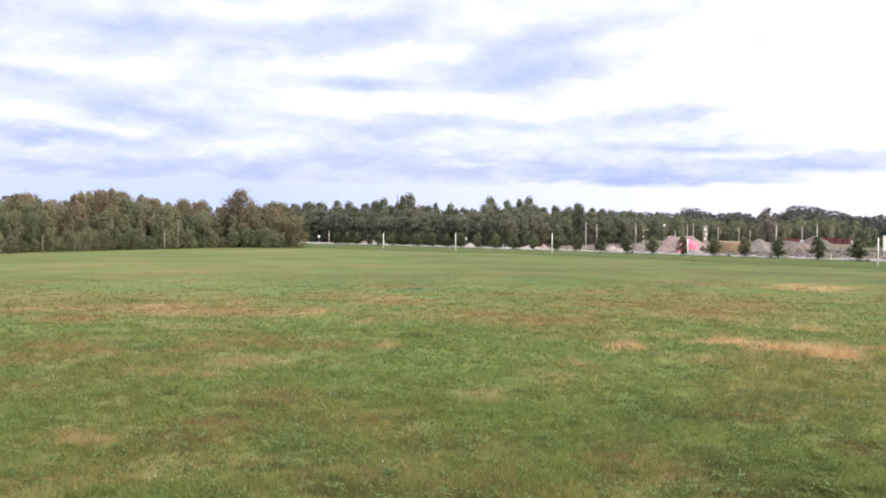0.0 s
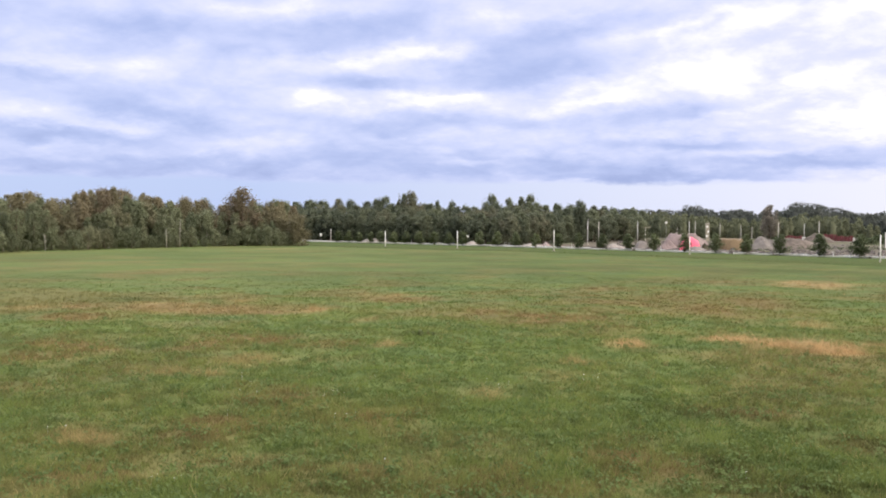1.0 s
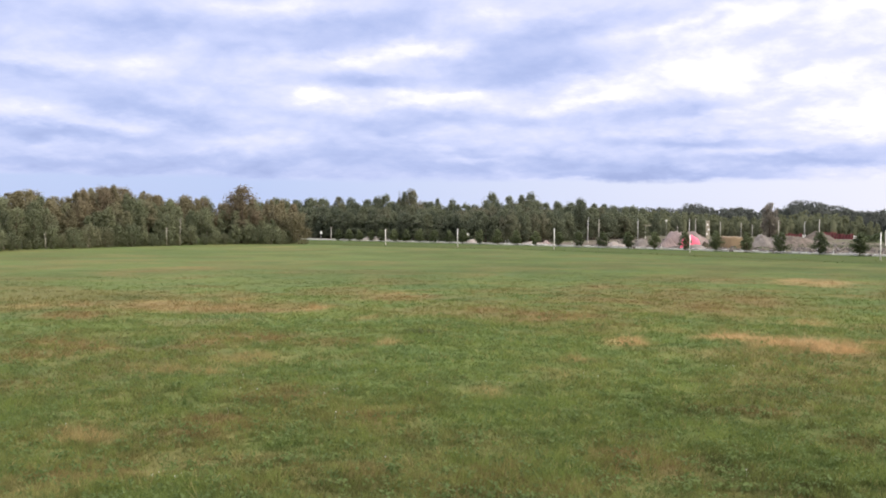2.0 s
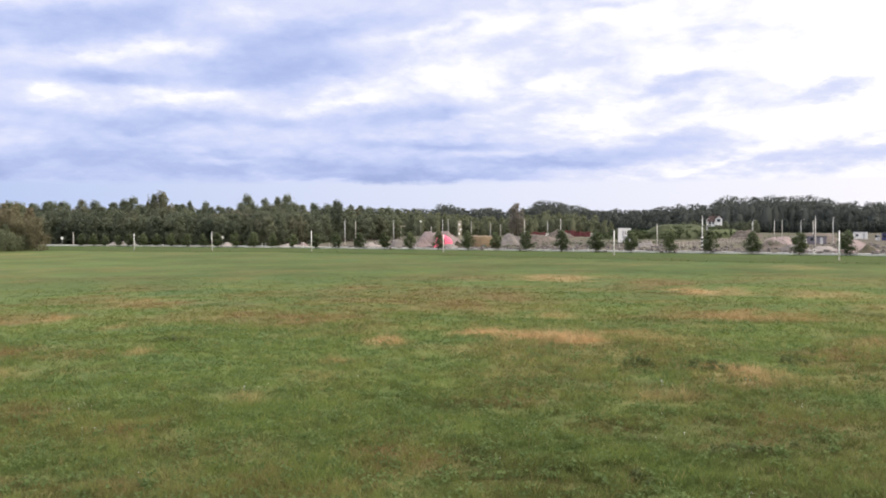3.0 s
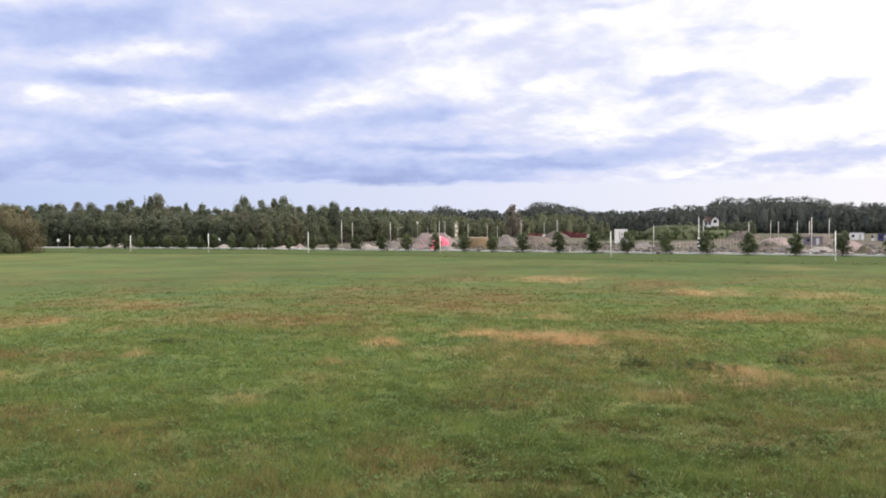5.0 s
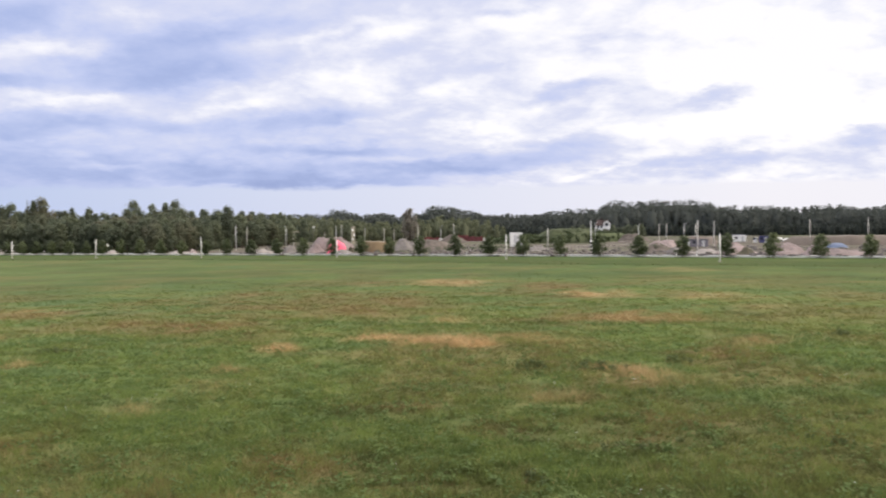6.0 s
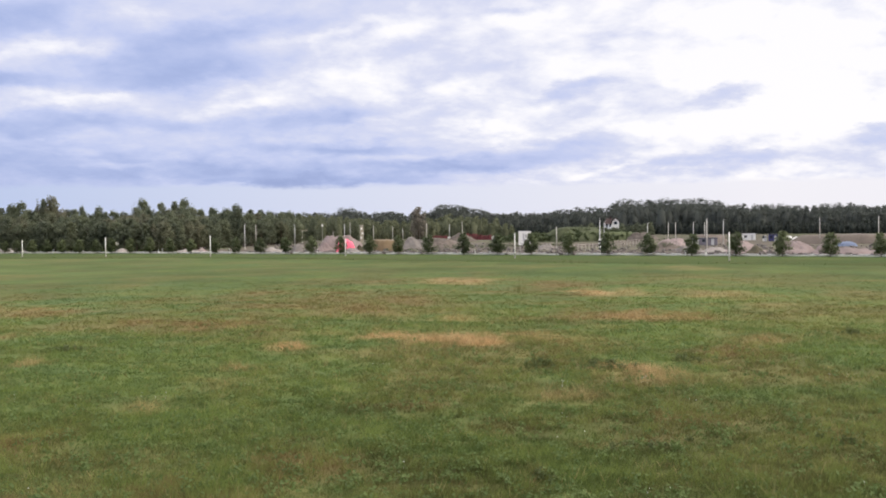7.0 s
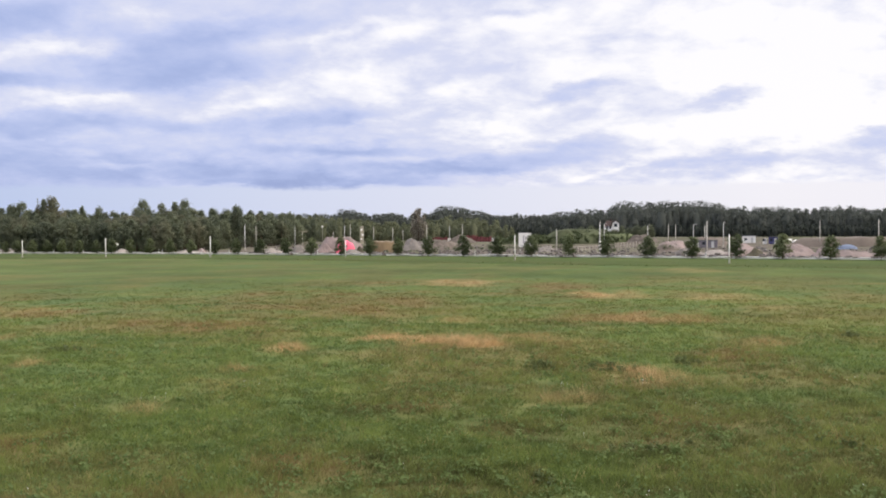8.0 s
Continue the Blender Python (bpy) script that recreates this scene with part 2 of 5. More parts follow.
LEAF_BROWN = foliage("leaves_brown", (0.190, 0.172, 0.145), (0.265, 0.240, 0.200), translucent=0.45)
LEAF_BANK = foliage("leaves_bank", (0.066, 0.090, 0.040), (0.145, 0.168, 0.078), patches_per_metre=0.2)
LEAF_YOUNG = foliage("leaves_young", (0.074, 0.096, 0.048), (0.172, 0.204, 0.098), translucent=0.4)
LEAF_WEED = foliage("leaves_weed", (0.030, 0.060, 0.014), (0.110, 0.160, 0.045))
LEAF_DOCK = foliage("leaves_dock", (0.085, 0.110, 0.040), (0.175, 0.200, 0.075), translucent=0.35, patches_per_metre=0.3)
LEAF_HERB = foliage("leaves_herb", (0.115, 0.170, 0.056), (0.310, 0.380, 0.135), (0.28, 0.21, 0.11), 0.2, 0.45)
BARK = plain("bark", (0.13, 0.10, 0.075), 0.9, grain=4.0, vary=0.4, bump=0.6)
BIRCH_BARK = plain("birch_bark", (0.45, 0.42, 0.37), 0.8, grain=3.0, vary=0.35)
ASPHALT = plain("asphalt", (0.16, 0.155, 0.155), 0.9, grain=1.5, vary=0.2)
WHITE_LINE = plain("road_marking", (0.72, 0.72, 0.70), 0.7, grain=2.0, vary=0.12)
KERB = plain("kerb_concrete", (0.66, 0.65, 0.62), 0.85, grain=2.0)
GALVANISED = plain("galvanised_steel", (0.56, 0.56, 0.55), 0.5, 0.35, grain=5.0, vary=0.15)
WHITE_PAINT = plain("white_paint", (0.80, 0.79, 0.76), 0.5, grain=4.0, vary=0.08)
BLACK_PAINT = plain("black_paint", (0.03, 0.03, 0.032), 0.5)
WOOD_POLE = plain("pole_wood", (0.54, 0.52, 0.48), 0.85, grain=5.0, vary=0.25)
PINK_GRAVEL = plain("pink_gravel", (0.265, 0.212, 0.206), 0.95, grain=1.6, vary=0.28, bump=0.8)
GREY_GRAVEL = plain("grey_gravel", (0.21, 0.19, 0.178), 0.95, grain=1.6, vary=0.3, bump=0.8)
PALE_GRAVEL = plain("pale_gravel", (0.29, 0.262, 0.245), 0.95, grain=1.6, vary=0.2, bump=0.8)
BROWN_SOIL = plain("brown_soil", (0.138, 0.116, 0.102), 0.95, grain=1.2, vary=0.35, bump=0.8)
OCHRE_SOIL = plain("ochre_soil", (0.21, 0.155, 0.095), 0.95, grain=1.2, vary=0.3, bump=0.8)
GREEN_BANK = plain("green_bank", (0.085, 0.100, 0.050), 0.9, grain=0.7, vary=0.45, bump=0.8)
OLIVE_BANK = plain("olive_bank", (0.078, 0.070, 0.048), 0.9, grain=0.9, vary=0.4, bump=0.8)
RED_TARP = plain("red_tarp", (0.95, 0.15, 0.24), 0.55, grain=1.2, vary=0.12)
BLUE_TARP = plain("blue_tarp", (0.15, 0.19, 0.29), 0.55, grain=1.2, vary=0.2)
RED_BLOCK = plain("red_blocks", (0.20, 0.062, 0.066), 0.8, grain=2.0, vary=0.3)
ROOF_RED = plain("red_roof", (0.070, 0.044, 0.042), 0.7, grain=2.0)
WALL_WHITE = plain("white_render", (0.82, 0.81, 0.79), 0.8, grain=1.5, vary=0.06)
CABIN_BLUE = plain("blue_panel", (0.06, 0.06, 0.17), 0.5, grain=1.5)
CABIN_GREY = plain("grey_panel", (0.17, 0.16, 0.185), 0.6, grain=1.5)
CABIN_ROOF = plain("dark_roof", (0.07, 0.075, 0.09), 0.6, grain=1.5)
BEIGE_WALL = plain("beige_wall", (0.30, 0.28, 0.22), 0.8, grain=1.2, vary=0.3)
CONCRETE = plain("concrete", (0.44, 0.40, 0.36), 0.9, grain=2.0)
GREY_PRINT = plain("grey_print", (0.42, 0.41, 0.43), 0.6, grain=1.5)
GLASS_DARK = plain("dark_glass", (0.03, 0.035, 0.045), 0.12, spec=0.6)
RUBBER = plain("rubber", (0.02, 0.02, 0.02), 0.8)
PETAL = plain("petal", (0.85, 0.84, 0.80), 0.7)


# ---------------------------------------------------------------- mesh helpers
def mesh_from(name, verts, faces, mat, smooth=False, zone=None):
    """A mesh from arrays: verts (n, 3), faces (m, k) with k corners each."""
    verts, faces = np.asarray(verts, np.float32), np.asarray(faces, np.int32)
    me = bpy.data.meshes.new(name)
    me.vertices.add(len(verts))
    me.vertices.foreach_set("co", verts.ravel())
    k = faces.shape[1]
    me.loops.add(faces.size)
    me.loops.foreach_set("vertex_index", faces.ravel())
    me.polygons.add(len(faces))
    me.polygons.foreach_set("loop_start", np.arange(0, faces.size, k, dtype=np.int32))
    if zone is not None:
        zone = np.asarray(zone, np.float32)
        me.attributes.new("zone", "FLOAT_COLOR", "POINT").data.foreach_set("color", zone[:, :4].ravel())
        me.attributes.new("sward", "FLOAT", "POINT").data.foreach_set("value", np.ascontiguousarray(zone[:, 4]))
    me.update(calc_edges=True)
    me.polygons.foreach_set("use_smooth", np.full(len(faces), smooth))
    me.materials.append(mat)
    return me


def part(name, bm, mat, parent=None, label="", smooth=False):
    me = bpy.data.meshes.new(name)
    bm.to_mesh(me)
    bm.free()
    me.polygons.foreach_set("use_smooth", np.full(len(me.polygons), smooth))
    me.materials.append(mat)
    ob = new(name, me)
    ob.parent = parent
    return tagged(ob, label)


def thing(name, label, category, at=(0, 0, 0), turn=0.0, group="", kind=""):
    ob = new(name)
    ob.empty_display_size = 0.2
    ob.matrix_basis = pose(*at, 0, 0, turn)
    return tagged(ob, label, category, group, kind)


def box(bm, x0, x1, y0, y1, z0, z1, bevel=0.0):
    made = bmesh.ops.create_cube(bm, size=1.0, matrix=Matrix.Translation(((x0 + x1) / 2, (y0 + y1) / 2, (z0 + z1) / 2)) @ Matrix.Diagonal((x1 - x0, y1 - y0, z1 - z0, 1)))
    if bevel:
        edges = list({e for v in made["verts"] for e in v.link_edges})
        bmesh.ops.bevel(bm, geom=edges, offset=bevel, segments=2, affect="EDGES", profile=0.5)
    return bm


def tube(bm, path, radii, sides=8):
    """A tapered tube along a path, closed at both ends."""
    rings = []
    for i, p in enumerate(path):
        p = Vector(p)
        d = (Vector(path[min(i + 1, len(path) - 1)]) - Vector(path[max(i - 1, 0)])).normalized()
        side = d.orthogonal().normalized() if abs(d.z) < 0.9 else Vector((1, 0, 0))
        side = (side - d * side.dot(d)).normalized()
        other = d.cross(side)
        rings.append([bm.verts.new(p + (side * math.cos(t) + other * math.sin(t)) * radii[i]) for t in (2 * math.pi * k / sides for k in range(sides))])
    for r, s in zip(rings, rings[1:]):
        for k in range(sides):
            bm.faces.new((r[k], r[(k + 1) % sides], s[(k + 1) % sides], s[k]))
    bm.faces.new(rings[0][::-1])
    bm.faces.new(rings[-1])
    return bm


def lattice(seed):
    return np.random.RandomState(seed).rand(256, 256)


LATTICES = [lattice(11 + i) for i in range(6)]


def smooth_noise(x, y, size, k=0):
    """Value noise from 0 to 1 with features of that size in metres."""
    u, v = np.asarray(x, float) / size + 91.3, np.asarray(y, float) / size + 57.7
    i, j = np.floor(u).astype(int), np.floor(v).astype(int)
    a, b = u - i, v - j
    a, b = a * a * (3 - 2 * a), b * b * (3 - 2 * b)
    g = LATTICES[k]
    i0, i1, j0, j1 = i % 256, (i + 1) % 256, j % 256, (j + 1) % 256
    return (g[i0, j0] * (1 - a) + g[i1, j0] * a) * (1 - b) + (g[i0, j1] * (1 - a) + g[i1, j1] * a) * b


def rough_noise(x, y, size, k=0):
    return 0.55 * smooth_noise(x, y, size, k) + 0.3 * smooth_noise(x, y, size / 2.1, (k + 1) % 6) + 0.15 * smooth_noise(x, y, size / 4.3, (k + 2) % 6)


# ---------------------------------------------------------------- the lie of the land
ROAD = [(-420, 430), (-250, 352), (-120, 302), (-60, 278.5), (0, 247.5), (60, 212.5), (105, 184.5), (200, 125), (420, -12)]


def road_near(x):
    """Where the near edge of the road runs."""
    xs, ys = zip(*ROAD)
    return np.interp(x, xs, ys)


def past_road(x, y):
    """Metres beyond the near edge of the road, square to it."""
    return (np.asarray(y) - road_near(x)) * 0.86


DITCH = [(-420, 385), (-120, 262), (-79, 246), (-34, 232), (0, 211), (42, 178), (73, 160), (115, 136), (200, 85), (420, -60)]


def past_ditch(x, y):
    """Metres beyond the ditch between meadow and verge."""
    xs, ys = zip(*DITCH)
    return (np.asarray(y) - np.interp(x, xs, ys)) * 0.88


def relief(x, y):
    """Height of the ground."""
    x, y = np.asarray(x, float), np.asarray(y, float)
    field = np.clip(-(past_road(x, y) + 16) / 25, 0, 1)
    bumps = (rough_noise(x, y, 13, 0) - 0.5) * 0.45 + (rough_noise(x, y, 3.5, 2) - 0.5) * 0.5 * np.clip(1.5 - np.hypot(x, y) / 90, 0.1, 1)
    p = past_road(x, y)
    ditch = -0.35 * np.exp(-(past_ditch(x, y) / 2.2) ** 2)
    return bumps * field * (p < 0) + ditch * (p < -3)


# patches of the field: x, y, half width, half depth
STRAW = [
    (2.8, 65.1, 1.5, 2.7), (5.6, 62.3, 2.6, 2.8), (8.4, 59.8, 2.0, 4.0), (15.2, 123.4, 4.0, 7.3), (15.1, 46.2, 1.7, 2.9), (-3.1, 59.4, 1.1, 1.4),
    (27.3, 100.7, 1.7, 4.2)]
STRAW_PALE = [
    (9.1, 74.2, 0.9, 2.2),
    (-51.7, 68.2, 1.5, 2.7), (-38.9, 80.3, 1.3, 2.5), (-29.2, 73.8, 1.2, 2.0), (-22.8, 67.9, 0.8, 1.6), (-24.6, 41.6, 1.1, 1.4), (-22.6, 46.6, 1.2, 1.2), (-17.0, 53.7, 0.8, 1.5),
    (13.1, 61.2, 2.6, 3.0), (30.5, 100.4, 1.5, 3.3), (39.9, 94.6, 4.5, 5.4), (-5.7, 51.9, 0.8, 1.1), (-22.5, 42.2, 0.7, 1.1), (-28.2, 91.1, 3.4, 2.1),
    (-19.7, 28.5, 1.0, 1.1), (10.1, 41.1, 1.5, 0.8), (26.0, 57.4, 1.5, 2.6), (4.0, 125.0, 2.9, 4.9), (54.2, 147.0, 5.5, 5.5), (-8.1, 40.7, 0.7, 1.1),
    (24.2, 75.2, 4.2, 3.3), (-99.8, 221.8, 5.7, 9.2)]
SORREL_WEST = [
    (-26.8, 51.5, 2.1, 3.6), (-34.1, 45.9, 3.0, 4.3), (-44.3, 62.9, 2.7, 2.6), (-24.7, 54.9, 2.1, 2.3), (-20.6, 54.8, 1.4, 2.2), (-16.4, 36.4, 1.6, 2.3),
    (-16.7, 31.3, 1.3, 1.7), (-17.2, 24.3, 1.8, 1.3), (-11.7, 34.3, 1.5, 1.2), (-41.7, 72.2, 8.8, 3.2), (-70.6, 119.3, 4.9, 8.7), (-26.3, 86.7, 3.7, 3.9),
    (-26.3, 84.8, 3.1, 3.6), (-16.4, 38.6, 1.7, 1.8)]
SORREL = [
    (-4.2, 93.7, 6.6, 12.7), (-5.1, 68.6, 2.4, 3.7), (1.3, 89.8, 4.2, 9.0), (6.3, 94.0, 3.3, 7.7), (25.7, 116.2, 4.2, 8.8), (25.6, 95.5, 1.7, 4.5),
    (23.3, 75.3, 5.6, 4.7), (22.3, 52.7, 2.4, 2.9), (19.2, 49.5, 1.3, 1.7), (11.4, 49.2, 1.8, 3.6), (12.5, 45.5, 1.7, 3.4), (10.3, 32.1, 1.2, 0.9),
    (5.9, 28.2, 0.4, 0.8), (-4.9, 27.4, 1.0, 1.8), (-1.1, 30.6, 1.4, 2.2), (-2.8, 26.7, 0.9, 1.1), (2.9, 39.5, 1.6, 1.2), (5.9, 35.0, 1.3, 1.5),
    (13.0, 35.2, 1.3, 1.1), (-9.4, 73.7, 4.4, 5.2)]
RANK = [
    (-16.6, 60.4, 1.8, 1.2), (-10.9, 54.9, 1.3, 1.9), (15.8, 71.5, 1.1, 2.1), (34.2, 76.6, 1.2, 3.1), (19.7, 51.8, 0.7, 1.6), (2.3, 41.5, 1.5, 1.4),
    (5.8, 29.6, 0.7, 0.7), (4.2, 27.1, 0.6, 1.5), (10.8, 30.1, 1.1, 1.5), (-1.3, 37.9, 1.3, 1.7), (-9.7, 38.3, 1.2, 1.4), (-4.0, 35.9, 0.9, 1.2),
    (10.3, 25.7, 1.8, 1.1), (11.9, 42.4, 1.6, 1.8), (-48.9, 78.7, 3.3, 3.9), (-16.0, 33.6, 1.3, 1.1), (-23.1, 37.2, 1.0, 1.2), (-19.0, 34.2, 1.2, 1.2),
    (11.4, 49.2, 1.8, 2.8)]


def patches(rows, x, y):
    """How far points lie within ragged patches, 0 to 1."""
    best = np.zeros_like(x)
    ragged = (rough_noise(x, y, 3.0, 3) - 0.5) * 2.2 + (rough_noise(x, y, 0.9, 1) - 0.5) * 1.3
    for cx, cy, w, h in rows:
        d = np.sqrt(((x - cx) / w) ** 2 + ((y - cy) / h) ** 2)
        best = np.maximum(best, np.clip((1.45 - d + ragged) / 1.25, 0, 1))
    return best


def zones(x, y):
    """Straw, sorrel, soil, rank growth with painted shade, and short pale sward at points, as five columns."""
    x, y = np.asarray(x, float), np.asarray(y, float)
    p = past_road(x, y)
    field = np.clip(-(p + 14) / 6, 0, 1)
    verge = np.clip((past_ditch(x, y) + 1) / 3, 0, 1) * (p < 0)
    far = np.clip((np.hypot(x, y) - 110) / 90, 0, 1)
    dry = np.maximum(patches(STRAW, x, y), patches(STRAW_PALE, x, y) * 0.5) + 0.2 * np.clip((rough_noise(x, y, 5, 1) - 0.66) / 0.12, 0, 1) * (1 - far)
    brown = np.maximum(patches(SORREL, x, y) * 0.95, patches(SORREL_WEST, x, y) * 0.95) + 0.5 * np.clip((rough_noise(x, y, 8, 4) - 0.46) / 0.2, 0, 1) * (1 - 0.25 * far)
    r, az = np.hypot(x, y), np.degrees(np.arctan2(x, y))
    site = np.clip((p - 7) / 3, 0, 1) * np.clip((az + 11) / 2.5, 0, 1) * np.clip((640 - r) / 40, 0, 1)
    site = np.maximum(site, 0.8 * np.clip((p - 8) / 1.5, 0, 1) * np.clip((16 - p) / 2, 0, 1))
    site = site * np.clip(0.7 + (rough_noise(x, y, 16, 5) - 0.3) * 2.2, 0, 1)
    short = np.clip((np.hypot(x, y + 10) - 34 + (rough_noise(x, y, 22, 3) - 0.5) * 50 + np.clip(-x, 0, 60) * 0.9) / 120, 0, 1) * (1 - 0.7 * verge) * np.where(p > 0, 0.3, 1.0) * (0.25 + 0.75 * np.clip((-x - 10) / 50, 0, 1))
    # rank also holds painted shade: ditch shadow over the verge, shadow band before the kerb
    rank = patches(RANK, x, y) * 0.6 + 0.45 * np.exp(-(past_ditch(x, y) / 2.0) ** 2) * np.clip(rough_noise(x, y, 14, 3) * 3 - 0.9, 0.1, 1) * (p < 0) + verge * (0.72 + 0.5 * (rough_noise(x, y, 8, 1) - 0.4)) + 0.45 * np.exp(-((p + 3.5) / 2.0) ** 2) + (0.3 * np.clip((rough_noise(x, y, 4, 5) - 0.6) / 0.12, 0, 1) + 0.38 * np.clip((rough_noise(x, y, 1.4, 0) - 0.6) / 0.1, 0, 1)) * np.clip(1.5 - r / 85, 0, 1) * field + 0.5 * np.clip((50 - r + (rough_noise(x, y, 9, 2) - 0.5) * 30) / 18, 0, 1) * np.clip((az + 6) / 14, 0, 1)
    # far field painted darker and mottled, for the shade of blades that thin out
    deep = (0.4 * np.clip((az + 24) / 16, 0.12, 1) + 0.3 * np.clip((rough_noise(x, y, 17, 2) - 0.47) / 0.14, 0, 1) + 0.3 * np.clip((rough_noise(x, y, 6, 0) - 0.5) / 0.12, 0, 1)) * np.clip((r - 75) / 60, 0, 1) * field
    rank = rank + deep
    dry = dry * (1 - 0.45 * far)
    return np.stack([np.clip(dry, 0, 1) * field, np.clip(brown, 0, 1) * field, site, np.clip(rank + 0.25 * np.clip((r - 400) / 40, 0, 1) * (p > 0), 0, 1), short], -1)


def ground():
    """One sheet from below the viewpoint to the horizon, finer near by."""
    s = np.linspace(-1, 1, 301)
    xs = np.sinh(s * 5.2) / np.sinh(5.2) * 4600
    t = np.linspace(0, 1, 391)
    ys = np.concatenate([[-4600, -1500, -400, -100, -30], np.sinh(t * 4.6) / np.sinh(4.6) * 4600 + t * 0.0])
    gx, gy = np.meshgrid(xs, ys)
    x, y = gx.ravel(), gy.ravel()
    v = np.stack([x, y, relief(x, y)], -1)
    w, h = len(xs), len(ys)
    i = (np.arange(h - 1)[:, None] * w + np.arange(w - 1)[None]).ravel()
    f = np.stack([i, i + 1, i + w + 1, i + w], -1)
    ob = new("ground", mesh_from("ground", v, f, GROUND, True, zones(x, y)))
    return tagged(ob, "wide uncut green meadow with straw and brown patches", "meadow", kind="structure")


ground()


def strip_mesh(name, near, far, z, mat, thick=0.06, x0=-330, x1=330, step=6.0):
    """A ribbon along the road between two offsets from its near edge, with thickness."""
    xs = np.arange(x0, x1 + step, step)
    ends = []
    for off in (near, far):
        yy = road_near(xs) + off / 0.86
        ends.append((xs, yy))
    v = []
    for (ax, ay), (bx, by) in zip(zip(*ends[0]), zip(*ends[1])):
        v += [(ax, ay, z), (bx, by, z), (bx, by, z - thick), (ax, ay, z - thick)]
    f = []
    for i in range(len(xs) - 1):
        o = i * 4
        for k in range(4):
            f.append((o + k, o + 4 + k, o + 4 + (k + 1) % 4, o + (k + 1) % 4))
    return new(name, mesh_from(name, v, f, mat))


tagged(strip_mesh("road", 0.45, 7.6, 0.10, ASPHALT, 0.2), "grey asphalt road along the meadow edge", "road", kind="structure")
tagged(strip_mesh("kerb", 0.0, 0.45, 0.30, KERB, 0.45), "pale concrete kerb along the road", "kerb", kind="structure")
tagged(strip_mesh("kerb", 7.6, 8.0, 0.22, KERB, 0.4), "pale concrete kerb along the road", "kerb", kind="structure")
line = tagged(strip_mesh("road_marking", 0.7, 0.95, 0.106, WHITE_LINE, 0.02), "white painted edge line on asphalt", "road marking", kind="structure")

# ---------------------------------------------------------------- trees
def leaf_sheets(rng, centres, radii, count, size, squash=1.2, spread=1.3, facing=False):
    """Leaf sprays round the given clumps: ragged four-cornered sheets facing mostly outwards."""
    pick = rng.choice(len(centres), count, p=radii ** 2 / (radii ** 2).sum())
    d = rng.normal(size=(count, 3))
    d /= np.linalg.norm(d, axis=1, keepdims=True)
    r = radii[pick] * rng.uniform(0.3, spread, count)
    c = centres[pick] + d * r[:, None] * np.array([1, 1, squash])
    nrm = d + rng.normal(size=(count, 3)) * 0.28 + np.array([0, 0, 0.45])
    nrm /= np.linalg.norm(nrm, axis=1, keepdims=True)
    u = np.cross(nrm, rng.normal(size=(count, 3)))
    u /= np.linalg.norm(u, axis=1, keepdims=True)
    w = np.cross(nrm, u)
    s = size * rng.uniform(0.6, 1.35, count)[:, None]
    q = [c + u * s * a + w * s * b + nrm * s * k for a, b, k in ((-0.55, -0.2, -0.1), (0.1, -0.6, 0.1), (0.6, 0.15, -0.1), (-0.15, 0.55, 0.12))]
    v = np.stack(q, 1).reshape(-1, 3)
    if facing:
        # sprays shade as parts of their clump and of the whole crown
        out = c - centres.mean(0)
        out /= np.linalg.norm(out, axis=1, keepdims=True) + 1e-6
        soft = d * 0.5 + out * 0.45 + nrm * 0.35 + np.array([0, 0, 0.1])
        soft /= np.linalg.norm(soft, axis=1, keepdims=True)
        return v, np.arange(count * 4).reshape(-1, 4), np.repeat(soft, 4, axis=0)
    return v, np.arange(count * 4).reshape(-1, 4)


def crown_clumps(rng, kind, height, radius):
    """Centres and sizes of the clumps that a crown is made of."""
    cs, rs = [], []
    if kind == "spruce":
        n = 16
        for i in range(n):
            h = 0.1 + 0.88 * i / n
            out = radius * (1 - h) * 0.75
            for _ in range(1 if h > 0.85 else 3):
                a = rng.uniform(0, 6.283)
                cs.append((math.cos(a) * out, math.sin(a) * out, h * height))
                rs.append(max(0.3, radius * (1.05 - h) * 0.62))
    else:
        low = {"round": 0.14, "birch": 0.12, "shrub": 0.12, "tall": 0.10, "young": 0.17}[kind]
        n = {"round": 54, "birch": 48, "shrub": 40, "tall": 54, "young": 40}[kind]
        for i in range(n):
            h = low + (1 - low) * (i + rng.uniform(0, 1)) / n
            t = (h - low) / (1 - low)
            wide = {"round": math.sin(math.pi * min(1, 0.22 + t * 0.74)) ** 0.6, "shrub": math.sqrt(max(0, 1 - t * t)) ** 0.8,
                    "birch": (1 - t) ** 0.45 * min(1, 0.7 + t * 2), "tall": min(1, 0.7 + t) * (1 - t * t) ** 0.4,
                    "young": min(1, 0.6 + t * 2.4) * (1 - t ** 2.0) ** 0.55}[kind]
            a, out = rng.uniform(0, 6.283), radius * wide * math.sqrt(rng.uniform(0.02, 0.42 if kind == "young" else 0.85))
            k = radius * (rng.uniform(0.26, 0.36) if kind == "young" else rng.uniform(0.24, 0.42)) * (0.65 + 0.5 * wide)
            cs.append((math.cos(a) * out, math.sin(a) * out, min(h * height, height - k * 0.7)))
            rs.append(k)
    return np.array(cs), np.array(rs)


